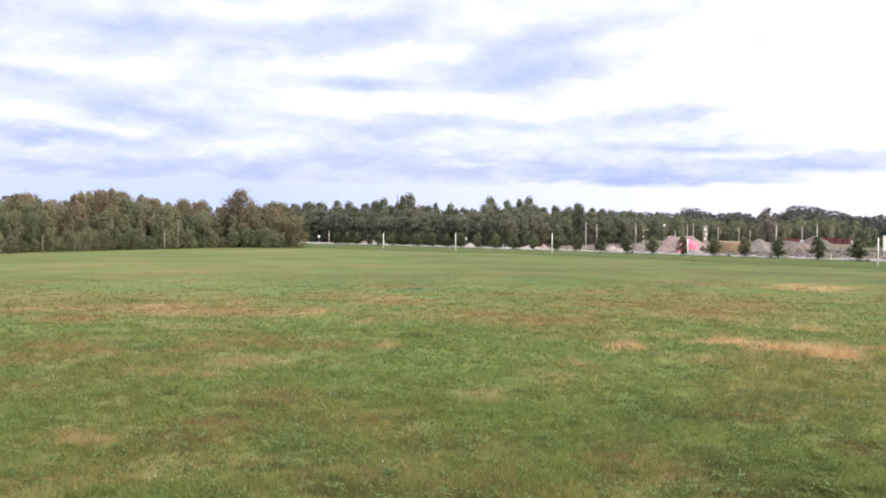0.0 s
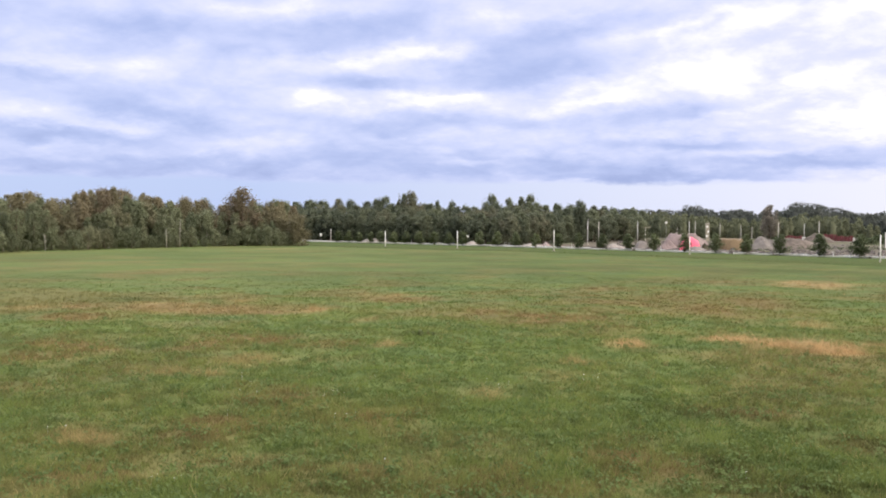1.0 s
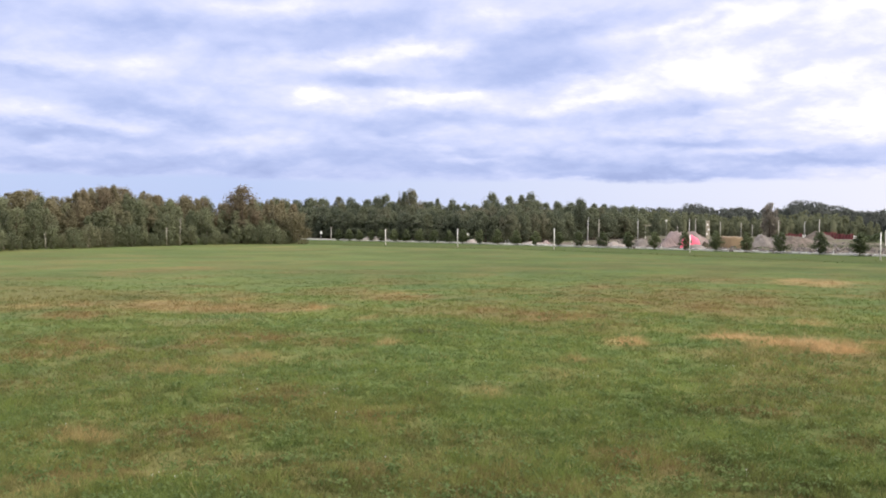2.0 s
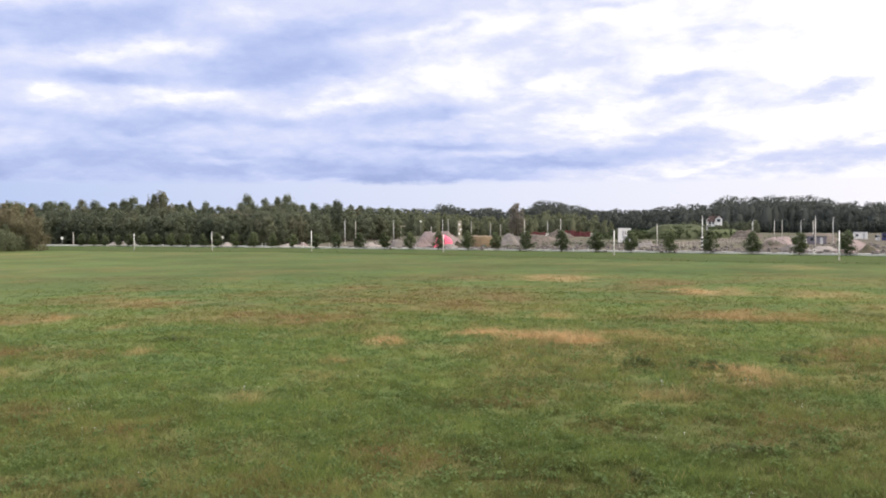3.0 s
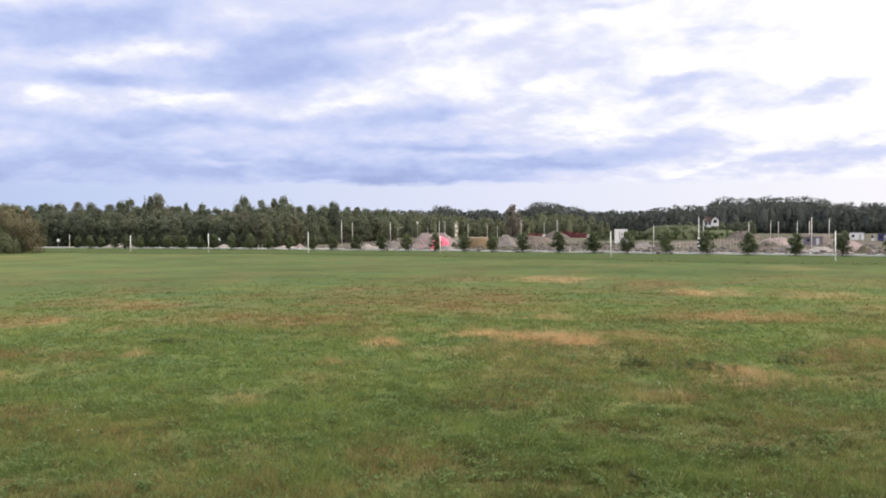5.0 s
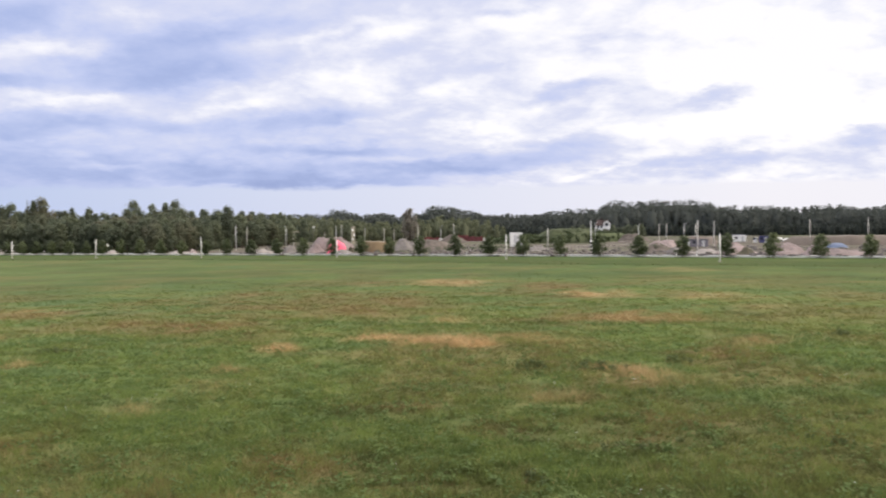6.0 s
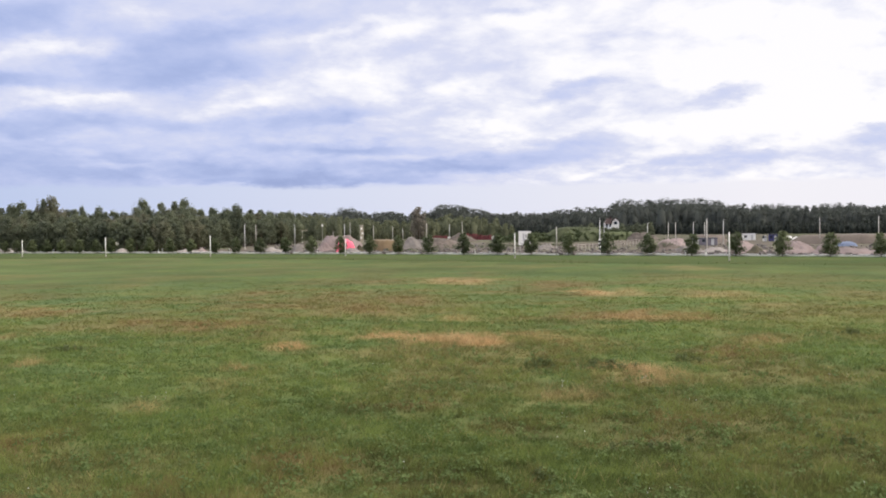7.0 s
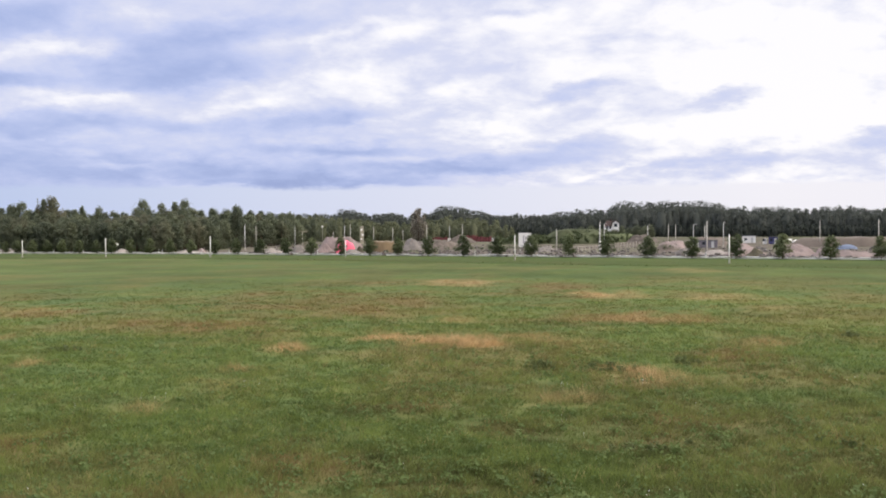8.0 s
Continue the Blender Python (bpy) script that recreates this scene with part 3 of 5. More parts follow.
def tree(name, kind, height, radius, leaves, size, leaf_mat, bark, label, seed, group=""):
    """A tree at the origin: trunk with limbs, crown of leaf sprays."""
    rng = np.random.RandomState(seed)
    ob = thing(name, label, "tree" if kind != "shrub" else "shrub", group=group)
    bm = bmesh.new()
    lean = rng.uniform(-0.03, 0.03, 2) * height
    girth = height * (0.016 if kind != "young" else 0.014)
    path = [(lean[0] * t * t, lean[1] * t * t, height * t * 0.9 - 0.15) for t in (0, 0.1, 0.3, 0.55, 0.8, 1)]
    tube(bm, path, [girth * k for k in (1.35, 1.0, 0.85, 0.6, 0.32, 0.08)], 7)
    cs, rs = crown_clumps(rng, kind, height, radius)
    for c in cs[:: 5]:
        z = max(0.15 * height, c[2] - 0.18 * height * rng.uniform(0.5, 1))
        s = (lean[0] * (z / height) ** 2, lean[1] * (z / height) ** 2, z)
        mid = ((s[0] + c[0]) * 0.5, (s[1] + c[1]) * 0.5, s[2] + (c[2] - s[2]) * 0.35)
        tube(bm, [s, mid, tuple(c)], [girth * 0.34, girth * 0.24, girth * 0.06], 5)
    part("trunk", bm, bark, ob, smooth=True)
    v, f, soft = leaf_sheets(rng, cs, rs, leaves, size, spread=1.12, facing=True)
    crown = new("crown", mesh_from("crown", v, f, leaf_mat, True))
    crown.data.normals_split_custom_set_from_vertices([tuple(q) for q in soft])
    crown.parent = ob
    return ob


def plant_at(proto, x, y, height, turn, wide=1.0, ref=1.0):
    """Copies a tree to a place; ref is the height it was built with."""
    k = height / ref
    m = pose(x, y, float(relief(x, y)) - 0.02, 0, 0, turn) @ Matrix.Diagonal((k * wide, k * wide, k, 1))
    return copy_thing(proto, m)


def clear_scene_of(protos):
    for p in protos:
        for o in (*p.children_recursive, p):
            bpy.data.objects.remove(o)


def heights(table):
    az, el = zip(*table)
    return lambda a: np.interp(a, az, el)


# how high the woods stand over the horizon: azimuth, degrees
WOOD_WEST = heights([
    (-60, 1.2), (-38.9, 1.04), (-37.9, 1.4), (-36.9, 1.11), (-36.0, 1.06), (-35.1, 1.2), (-34.3, 1.56), (-33.4, 1.64), (-32.6, 1.59),
    (-32.2, 1.31), (-31.7, 1.41), (-30.6, 1.24), (-29.7, 0.86), (-29.2, 1.13), (-28.1, 1.24), (-27.6, 0.80), (-27.4, 0.3), (-27.1, 0.7),
    (-26.8, 1.1), (-26.0, 1.25), (-25.3, 1.1), (-24.9, 0.82), (-24.4, 0.99), (-23.6, 1.06), (-22.9, 0.87), (-22.0, 0.15)])
WOOD_MIDDLE = heights([
    (-24, 0.94), (-22.4, 0.94), (-21.8, 1.3), (-21.2, 1.1), (-20.1, 1.15), (-18.9, 1.0), (-17.5, 0.98), (-15.5, 0.95), (-14.6, 0.86), (-11.9, 0.86),
    (-10.7, 0.98), (-9.3, 1.05), (-8.1, 0.92), (-6.5, 1.0), (-5.2, 0.87), (-3.9, 0.78), (-2.0, 0.72)])
# trees that stand out over the wood beyond the road: azimuth, height, sort, width
TALL_TREES = [
    (-18.05, 14.7, 0, 0.85), (-17.51, 15.6, 4, 0.9), (-16.72, 17.6, 3, 0.75), (-16.45, 16.4, 1, 0.6), (-15.96, 17.2, 0, 0.95), (-14.42, 14.2, 1, 0.55), (-13.56, 14.1, 4, 0.7),
    (-11.17, 16.4, 0, 0.9), (-10.18, 15.2, 1, 0.8), (-9.42, 15.6, 2, 0.8), (-8.91, 16.5, 0, 0.85), (-6.0, 14.6, 4, 0.9)]
WOOD_FAR = heights([
    (-60, 0.7), (-3.6, 0.72), (-0.2, 0.68), (0.2, 0.93), (0.8, 0.93), (1.2, 0.69), (2.8, 0.73), (4.0, 0.60), (5.3, 0.66), (5.7, 1.0),
    (6.3, 1.15), (7.2, 1.06), (8.5, 0.74), (9.1, 0.60), (11.4, 0.58), (12.4, 0.54), (12.9, 0.68), (13.7, 0.80), (14.6, 0.88), (15.6, 0.84),
    (16.4, 1.15), (16.9, 1.25), (18.3, 1.24), (21.2, 1.24), (21.9, 1.16), (22.8, 0.90), (24.6, 0.84), (26.1, 0.88), (27.3, 0.74),
    (27.9, 0.86), (28.7, 0.92), (29.3, 0.88), (30.2, 0.66), (31.0, 0.80), (60, 0.8)])
EDGE_WEST = heights([(-60, 150), (-50, 182), (-38.9, 224), (-36, 236), (-33.7, 246), (-30, 257), (-26.2, 268), (-23.6, 270), (-22.1, 279)])


def place(az, dist):
    return dist * math.sin(radians(az)), dist * math.cos(radians(az))


WOOD_LABEL = "tall green broadleaf tree standing in the wood"
west_trees = [tree("broadleaf_tree", k, 10.0, r, 4200, 0.23, (LEAF_MIXED, LEAF_BROWNING)[i % 2], b, lab, 100 + i, "wood edge trees") for i, (k, r, b, lab) in enumerate([
    ("round", 2.6, BARK, "dense green broadleaf tree at the meadow edge"), ("round", 2.7, BARK, "tall broadleaf tree with browning green leaves"),
    ("birch", 2.3, BIRCH_BARK, "leafy green birch with a pale trunk"), ("birch", 2.1, BIRCH_BARK, "slender birch with browning leaves and pale trunk"),
    ("tall", 2.3, BARK, WOOD_LABEL), ("tall", 2.1, BARK, "narrow tall tree with brownish green crown")])]
west_shrubs = [tree("willow_shrub", "shrub", 5.0, r, 2200, 0.2, LEAF_MIXED, BARK, "dense green willow shrub at the meadow edge", 140 + i, "shrubs along the wood") for i, r in enumerate((2.3, 2.7, 2.0))]
rng = np.random.RandomState(5)
for row, (behind, gap, low, high) in enumerate([(4, 3.8, 0.42, 0.70), (10, 3.6, 0.55, 0.85), (17, 3.6, 0.78, 1.0), (25, 3.8, 0.88, 1.0), (36, 4.6, 0.92, 1.0)]):
    az = -52.0
    while az < (-23.7, -23.3, -22.8, -23.0, -23.0)[row]:
        edge = float(EDGE_WEST(az))
        d = edge + behind + rng.uniform(-1.5, 1.5)
        if row > 1 and abs(az + 27.45) < 0.4:
            az += 0.3
            continue
        h = (EYE_HEIGHT + math.tan(radians(float(WOOD_WEST(az)))) * d) * rng.uniform(low, high) * 1.04
        plant_at(west_trees[rng.randint(3) * 2 + (rng.rand() < (0.08, 0.2, 0.5, 0.75, 0.8)[row])], *place(az, d), h, rng.uniform(0, 360), rng.uniform(0.85, 1.3) * (10.5 / h) ** 0.3, 10.0)
        az += math.degrees(gap / d) * rng.uniform(0.7, 1.3)
az = -52.0
while az < -23.2:
    d = float(EDGE_WEST(az)) + rng.uniform(-1.0, 1.2)
    plant_at(west_shrubs[rng.randint(3)], *place(az, d), rng.uniform(2.6, 5.6), rng.uniform(0, 360), 1.0, 5.0)
    az += math.degrees(2.9 / d) * rng.uniform(0.7, 1.3)
round_shrub = tree("willow_shrub", "shrub", 5.0, 2.6, 4200, 0.17, LEAF_BROWNING, BARK, "large rounded olive brown willow at the wood corner", 150, "shrubs along the wood")
broad_tree = tree("broadleaf_tree", "round", 10.0, 2.9, 5200, 0.2, LEAF_RUSSET, BARK, "broad tall tree with reddish brown leaves over the wood", 151, "wood edge trees")
plant_at(round_shrub, *place(-22.65, 272), 8.6, 40, 0.98, 5.0)
plant_at(round_shrub, *place(-23.6, 276), 8.0, 160, 0.8, 5.0)
plant_at(broad_tree, *place(-25.95, 276), 15.9, 60, 1.2, 10.0)
plant_at(broad_tree, *place(-33.6, 262), 15.0, 200, 0.9, 10.0)

mid_trees = [tree("broadleaf_tree", k, 10.0, r, 3200, 0.27, LEAF_DARK, BARK, lab, 200 + i, "trees beyond the road") for i, (k, r, lab) in enumerate([
    ("round", 2.6, "dark green broadleaf tree beyond the road"), ("tall", 2.1, "tall dark green tree beyond the road"), ("birch", 2.2, "brownish green birch beyond the road"),
    ("spruce", 2.3, "dark conical spruce beyond the road"), ("round", 2.3, "leafy dark green tree in the wood beyond the road")])]
for row, (behind, gap, low, high) in enumerate([(18, 3.0, 0.6, 0.72), (24, 3.0, 0.7, 0.8), (32, 3.4, 0.76, 0.9), (42, 4.2, 0.86, 1.0), (54, 4.8, 0.94, 1.0)]):
    az = -24.0
    while az < -2.3:
        s = math.sin(radians(az)) / math.cos(radians(az))
        y0 = 250.0
        for _ in range(12):
            y0 = float(road_near(s * y0))
        d = math.hypot(s * y0, y0) + behind + max(0, az + 10) * 16 + rng.uniform(-1.5, 1.5)
        h = (EYE_HEIGHT + math.tan(radians(float(WOOD_MIDDLE(az)))) * d) * rng.uniform(low, high) * 1.04
        kind = rng.choice(5, p=(0.3, 0.25, 0.15, 0.1, 0.2))
        plant_at(mid_trees[kind], *place(az, d), h, rng.uniform(0, 360), rng.uniform(0.85, 1.25) * (1.35, 1.3, 1.2, 1.0, 0.95)[row], 10.0)
        az += math.degrees(gap / d) * rng.uniform(0.7, 1.3)
for az, h, k, w in TALL_TREES:
    plant_at(mid_trees[k], *place(az, 345), h * 1.02, az * 77, w, 10.0)
# a few trees that stand alone among the mounds
brown_tree = tree("broadleaf_tree", "tall", 10.0, 2.3, 3200, 0.27, LEAF_BROWN, BARK, "tall greyish brown tree standing behind the gravel", 240)
plant_at(brown_tree, *place(4.7, 440), 15.2, 20, 1.1, 10.0)
for az, d, h, w, k in ((-1.6, 415, 10.5, 1.0, 0), (-0.4, 430, 10.0, 1.0, 4), (0.9, 440, 9.5, 1.2, 0)):
    plant_at(mid_trees[k], *place(az, d), h, 30 * k, w, 10.0)


def crown_core(r, kind, height, radius):
    """The closed leafy inside of a crown, lumpy all round."""
    rings, around = 7, 9
    t, a = np.linspace(0.03, 0.97, rings), np.arange(around) * 2 * math.pi / around
    wide = (1 - t) * 0.9 if kind == "spruce" else np.sin(np.pi * (0.15 + 0.83 * t)) ** 0.6
    wide = wide[:, None] * radius * 0.74 * r.uniform(0.75, 1.15, (rings, around))
    z = np.repeat((t * height * 0.86)[:, None], around, 1)
    v = np.stack([wide * np.cos(a), wide * np.sin(a), z], -1)
    n = v / (np.abs(wide)[..., None] + 1e-3)
    n[..., 2] = (t * 1.2 - 0.35)[:, None]
    i, j = np.meshgrid(np.arange(rings - 1), np.arange(around), indexing="ij")
    k = (j + 1) % around
    f = np.stack([i * around + j, i * around + k, (i + 1) * around + k, (i + 1) * around + j], -1)
    n /= np.linalg.norm(n, axis=2, keepdims=True)
    return v.reshape(-1, 3), f.reshape(-1, 4), n.reshape(-1, 3)


def far_wood(name, label, rows, profile, leaf_mat, az0, az1, leaves, size, seed, kinds, wide):
    """A distant wood as one mass of many crowns."""
    r = np.random.RandomState(seed)
    vs, fs, ns, n = [], [], [], 0
    for dist, gap, low, high in rows:
        az = az0
        while az < az1:
            d = dist * r.uniform(0.985, 1.015)
            h = (EYE_HEIGHT + math.tan(radians(float(profile(az)))) * d) * r.uniform(low, high) * 1.05
            kind = ("round", "spruce", "tall")[r.choice(3, p=kinds)]
            cs, rs = crown_clumps(r, kind, h, h * r.uniform(*wide))
            cs = np.concatenate([cs, [(0, 0, h * 0.2), (1.5, 0, h * 0.12), (-1.5, 0, h * 0.1)]])
            rs = np.concatenate([rs, [h * 0.16] * 3])
            v, f, soft = leaf_sheets(r, cs, rs, leaves, size, 1.0, 1.05, True)
            cv, cf, cn = crown_core(r, kind, h, h * 0.5 * sum(wide))
            v, f, soft = np.concatenate([v, cv]), np.concatenate([f, cf + len(v)]), np.concatenate([soft, cn])
            ns.append(soft)
            px, py = place(az, d)
            vs.append(v + np.array([px, py, 0]))
            fs.append(f + n)
            n += len(v)
            az += math.degrees(gap / d) * r.uniform(0.7, 1.3)
    me = mesh_from(name, np.concatenate(vs), np.concatenate(fs), leaf_mat, True)
    me.normals_split_custom_set_from_vertices(np.concatenate(ns).tolist())
    return tagged(new(name, me), label, "wood", kind="stuff")


far_wood("far_wood", "dark distant wood along the horizon", [(600, 3.4, 0.72, 0.88), (618, 3.2, 0.86, 0.98), (640, 3.2, 0.94, 1.02)], WOOD_FAR, LEAF_FAR_HAZY, -4.5, 42.0, 560, 0.74, 31, (0.66, 0.14, 0.2), (0.2, 0.36))
far_wood("spruce_belt", "dark dense belt of young spruces before the wood", [(570, 2.6, 0.86, 1.0), (578, 2.6, 0.9, 1.04)], heights([(2, 0.0), (9, 0.06), (14, 0.0), (31, -0.02), (42, 0.0)]), LEAF_SPRUCE, 2.2, 42.0, 240, 0.6, 36, (0.1, 0.75, 0.15), (0.24, 0.34))
far_wood("distant_wood", "distant dark wood closing the view", [(700, 9.0, 0.8, 1.0)], WOOD_FAR, LEAF_FAR_HAZY, -62.0, -4.0, 160, 1.9, 33, (0.65, 0.2, 0.15), (0.28, 0.44))
far_wood("light_wood", "lighter olive green belt of trees before the dark wood", [(462, 4.4, 0.7, 0.95), (474, 4.2, 0.84, 1.0), (486, 4.4, 0.9, 1.04)], heights([(-5, 0.72), (-3, 0.62), (0, 0.46), (2, 0.3), (4, 0.2), (5.5, 0.36), (6.5, 0.5), (8, 0.42), (9.5, 0.2), (10.5, -0.2)]), LEAF_FAR_LIGHT, -4.0, 10.4, 420, 0.62, 35, (0.6, 0.1, 0.3), (0.22, 0.34))

# young street trees along the road
young = [tree("young_tree", "young", 4.6, r, 1300, 0.22, LEAF_YOUNG, BARK, "young green roadside tree with a dense oval crown", 300 + i, "young trees along the road") for i, r in enumerate((1.75, 1.9, 1.65, 1.8))]
YOUNG_X = [-109.6, -105.3, -101.0, -96.6, -92.8, -88.0, -83.4, -78.7, -73.5, -68.3, -63.7, -58.1, -52.2, -46.3, -40.1, -33.3, -27.5, -20.8, -13.9, -7.2, 0.3, 7.6, 14.4, 21.5, 29.5, 37.0, 44.3, 52.1, 59.9, 67.6, 75.8, 83.6, 91.6, 99.4, 107.4, 113.0, 121.5]
for i, px in enumerate(YOUNG_X):
    r = np.random.RandomState(400 + i)
    plant_at(young[i % 4], px, float(road_near(px)) - 2.2, (3.7 + 1.2 * min(1, max(0, (px + 100) / 120))) * r.uniform(0.95, 1.06), r.uniform(0, 360), r.uniform(1.2, 1.4), 4.6)
# dark bushes below the house on the rise
for i in range(14):
    r = np.random.RandomState(900 + i)
    along = 14.4 + i * 0.3 + r.uniform(-0.1, 0.1)
    plant_at(mid_trees[(0, 4)[i % 2]], *place(along, 424 + r.uniform(-4, 4)), r.uniform(4.6, 5.4) if 15.5 < along < 16.7 else r.uniform(5.5, 7.4), r.uniform(0, 360), r.uniform(1.1, 1.5), 10.0)
clear_scene_of(west_trees + west_shrubs + mid_trees + young + [brown_tree, broad_tree, round_shrub])

# ---------------------------------------------------------------- beyond the road: mounds and banks
def heap(name, x, y, half, top, mat, label, category, seed, flat=0.0, deep=0.8, turn=0.0):
    """A tipped mound or bank: steep sides, uneven crest, sunk a little into the ground."""
    r = np.random.RandomState(seed)
    rings, around = 22, 64
    v, f = [(0, 0, top)], []
    lobes = [(k, r.uniform(-1, 1) * 0.10 / k ** 0.4, r.uniform(0, 6.28)) for k in (2, 3, 5, 7)]
    for i in range(1, rings + 1):
        t = i / rings
        for j in range(around):
            a = 2 * math.pi * j / around
            wide = 1 + sum(m * math.sin(k * a + p) for k, m, p in lobes)
            px, py = math.cos(a) * half * wide * t, math.sin(a) * half * deep * wide * t
            q = max(0.0, (t - flat) / (1 - flat))
            slope = 1 - (0.82 * q + 0.18 * q * q) if flat < 0.5 else 1 - q ** 1.6
            ragged = (rough_noise(x + px, y + py, half * 0.4 + 0.5, seed % 4) - 0.5) * top * 0.9 + (rough_noise(x + px, y + py, 1.1, 1) - 0.5) * 0.7
            lump = ragged * (1 - q ** 3) * (0.3 if flat > 0.5 else 1.0)
            v.append((px, py, max(-0.15, top * slope + lump - 0.1 * q)))
    for j in range(around):
        f.append((0, 1 + j, 1 + (j + 1) % around, 1 + (j + 1) % around))
    tri = [(a, b, c) for a, b, c, _ in f]
    for i in range(rings - 1):
        o, p = 1 + i * around, 1 + (i + 1) * around
        for j in range(around):
            k = (j + 1) % around
            tri += [(o + j, p + j, p + k), (o + j, p + k, o + k)]
    ob = new(name, mesh_from(name, v, tri, mat, True))
    ob.matrix_basis = pose(x, y, 0.0, 0, 0, turn)
    return tagged(ob, label, category)


HEAPS = [
    (0.6, 277, 7.2, 3.9, PINK_GRAVEL, 0.5, "large pinkish grey gravel mound beside the road"),
    (22.9, 292, 5.5, 3.7, GREY_GRAVEL, 0.1, "grey brown mound of crushed stone"),
    (30.5, 296, 6.5, 2.6, BROWN_SOIL, 0.3, "low brown mound of soil"),
    (104.4, 293, 5.0, 2.0, PINK_GRAVEL, 0.4, "pinkish gravel mound behind young trees"),
    (85.5, 244, 5.2, 1.9, BROWN_SOIL, 0.1, "weedy brown soil mound beside the road"),
    (95.7, 219, 5.8, 2.2, PINK_GRAVEL, 0.1, "broad pinkish gravel mound near the road"),
    (95.4, 212.5, 2.5, 1.7, OLIVE_BANK, 0.1, "small olive mossy soil mound before gravel"),
    (102.8, 208, 5.7, 2.4, PINK_GRAVEL, 0.2, "broad pink gravel mound near the road"),
    (112, 199, 6.6, 1.5, PINK_GRAVEL, 0.3, "flat pink gravel mound near the road"),
    (57.1, 263, 3.1, 2.0, GREY_GRAVEL, 0.1, "small grey stone mound on bare ground"),
    (87.4, 233, 4.1, 1.8, GREY_GRAVEL, 0.1, "grey mound of broken stone"),
    (-11.1, 272, 2.9, 2.0, GREY_GRAVEL, 0.1, "grey gravel mound beyond the roadside trees"),
    (-43.3, 280, 3.6, 0.9, PALE_GRAVEL, 0.3, "low pale sand mound beyond the road"),
    (-39.5, 282, 1.6, 1.4, PINK_GRAVEL, 0.1, "small pinkish gravel mound beyond the road"),
    (3.4, 260.3, 4.4, 1.0, GREY_GRAVEL, 0.2, "low grey gravel mound before the red tarpaulin"),
    (90.5, 223.5, 4.5, 1.2, PALE_GRAVEL, 0.1, "pale mound of broken concrete")]
HEAPS_BEYOND = [
    (118.4, 366, 6.8, 3.4, BROWN_SOIL, 0.3, "reddish brown earth mound at the site"),
    (107.5, 204, 2.9, 2.2, PINK_GRAVEL, 0.1, "pink gravel mound behind a young tree"),
    (-18.7, 272, 3.5, 1.3, PALE_GRAVEL, 0.2, "pale gravel mound beyond the roadside trees"),
    (-4.2, 271, 3.2, 1.9, PINK_GRAVEL, 0.1, "pinkish gravel mound beside the large one"),
    (12.6, 277, 5.4, 2.9, OCHRE_SOIL, 0.75, "flat-topped bank of ochre soil"),
    (163, 289, 22.0, 2.9, BROWN_SOIL, 0.75, "long flat-topped brown soil bank"),
    (93.0, 372, 14.5, 4.6, GREEN_BANK, 0.5, "grassy green earth bank at the site"),
    (112, 384, 11.5, 3.5, GREEN_BANK, 0.6, "grassy green earth bank below the house"),
    (73.8, 374, 13.4, 3.3, GREEN_BANK, 0.4, "low grassy bank behind the board"),
    (120, 445, 26.0, 5.2, GREEN_BANK, 0.55, "wide grassy rise carrying a white house"),
    (34.2, 328, 9.0, 1.9, BROWN_SOIL, 0.4, "low bank of bare brown soil"),
    (5.4, 262.5, 1.7, 1.7, OLIVE_BANK, 0.1, "small dark mossy mound beside the tarpaulin"),
    (98.1, 273, 6.0, 2.4, PINK_GRAVEL, 0.1, "pale pinkish mound of broken stone"),
    (132, 330, 9.0, 2.4, BROWN_SOIL, 0.4, "low bank of bare brown soil"),
    (50.8, 397, 7.5, 2.8, BROWN_SOIL, 0.15, "grey gravel mound far inside the site"),
    (-62, 284, 3.0, 0.9, PALE_GRAVEL, 0.3, "low pale sand mound beyond the road"),
    (-100, 306, 6.0, 1.0, PALE_GRAVEL, 0.4, "low pale gravel mound by the road bend")]
for i, (px, py, half, top, mat, flat, label) in enumerate(HEAPS + HEAPS_BEYOND):
    heap("gravel_mound" if "GRAVEL" in mat.name.upper() else "soil_bank", px, py, half, top, mat, label, "heap" if half < 8 else "bank", 700 + i, flat, 0.8 if half < 20 else 0.3)


def sheet_cover(name, x, y, half, top, mat, label, seed):
    """A tarpaulin draped over a pile, with folds and weighted edges."""
    ob = thing(name, label, "tarpaulin", (x, y, 0))
    n = 22
    g = np.linspace(-1, 1, n)
    gx, gy = np.meshgrid(g, g)
    body = np.clip(1 - (np.abs(gx) ** 2.6 + np.abs(gy) ** 2.6), 0, 1) ** 0.55
    folds = (rough_noise(gx * 3 + seed, gy * 3, 0.7, 2) - 0.5) * 0.22 + 0.05 * np.sin(gx * 9 + gy * 4)
    z = np.maximum(0.03, body * top * (1 + folds))
    v = np.stack([gx.ravel() * half, gy.ravel() * half * 0.7, z.ravel()], -1)
    i = (np.arange(n - 1)[:, None] * n + np.arange(n - 1)[None]).ravel()
    cover = new("sheet", mesh_from("sheet", v, np.stack([i, i + 1, i + n + 1, i + n], -1), mat, True))
    cover.parent = ob
    for k in range(6):
        a = 2 * math.pi * k / 6
        bm = bmesh.new()
        tube(bm, [(math.cos(a) * half * 0.9 - 0.2, math.sin(a) * half * 0.6, 0.08), (math.cos(a) * half * 0.9 + 0.2, math.sin(a) * half * 0.6, 0.08)], [0.09, 0.09], 8)
        part("sandbag", bm, CONCRETE, ob, "grey sandbag weight")
    return ob


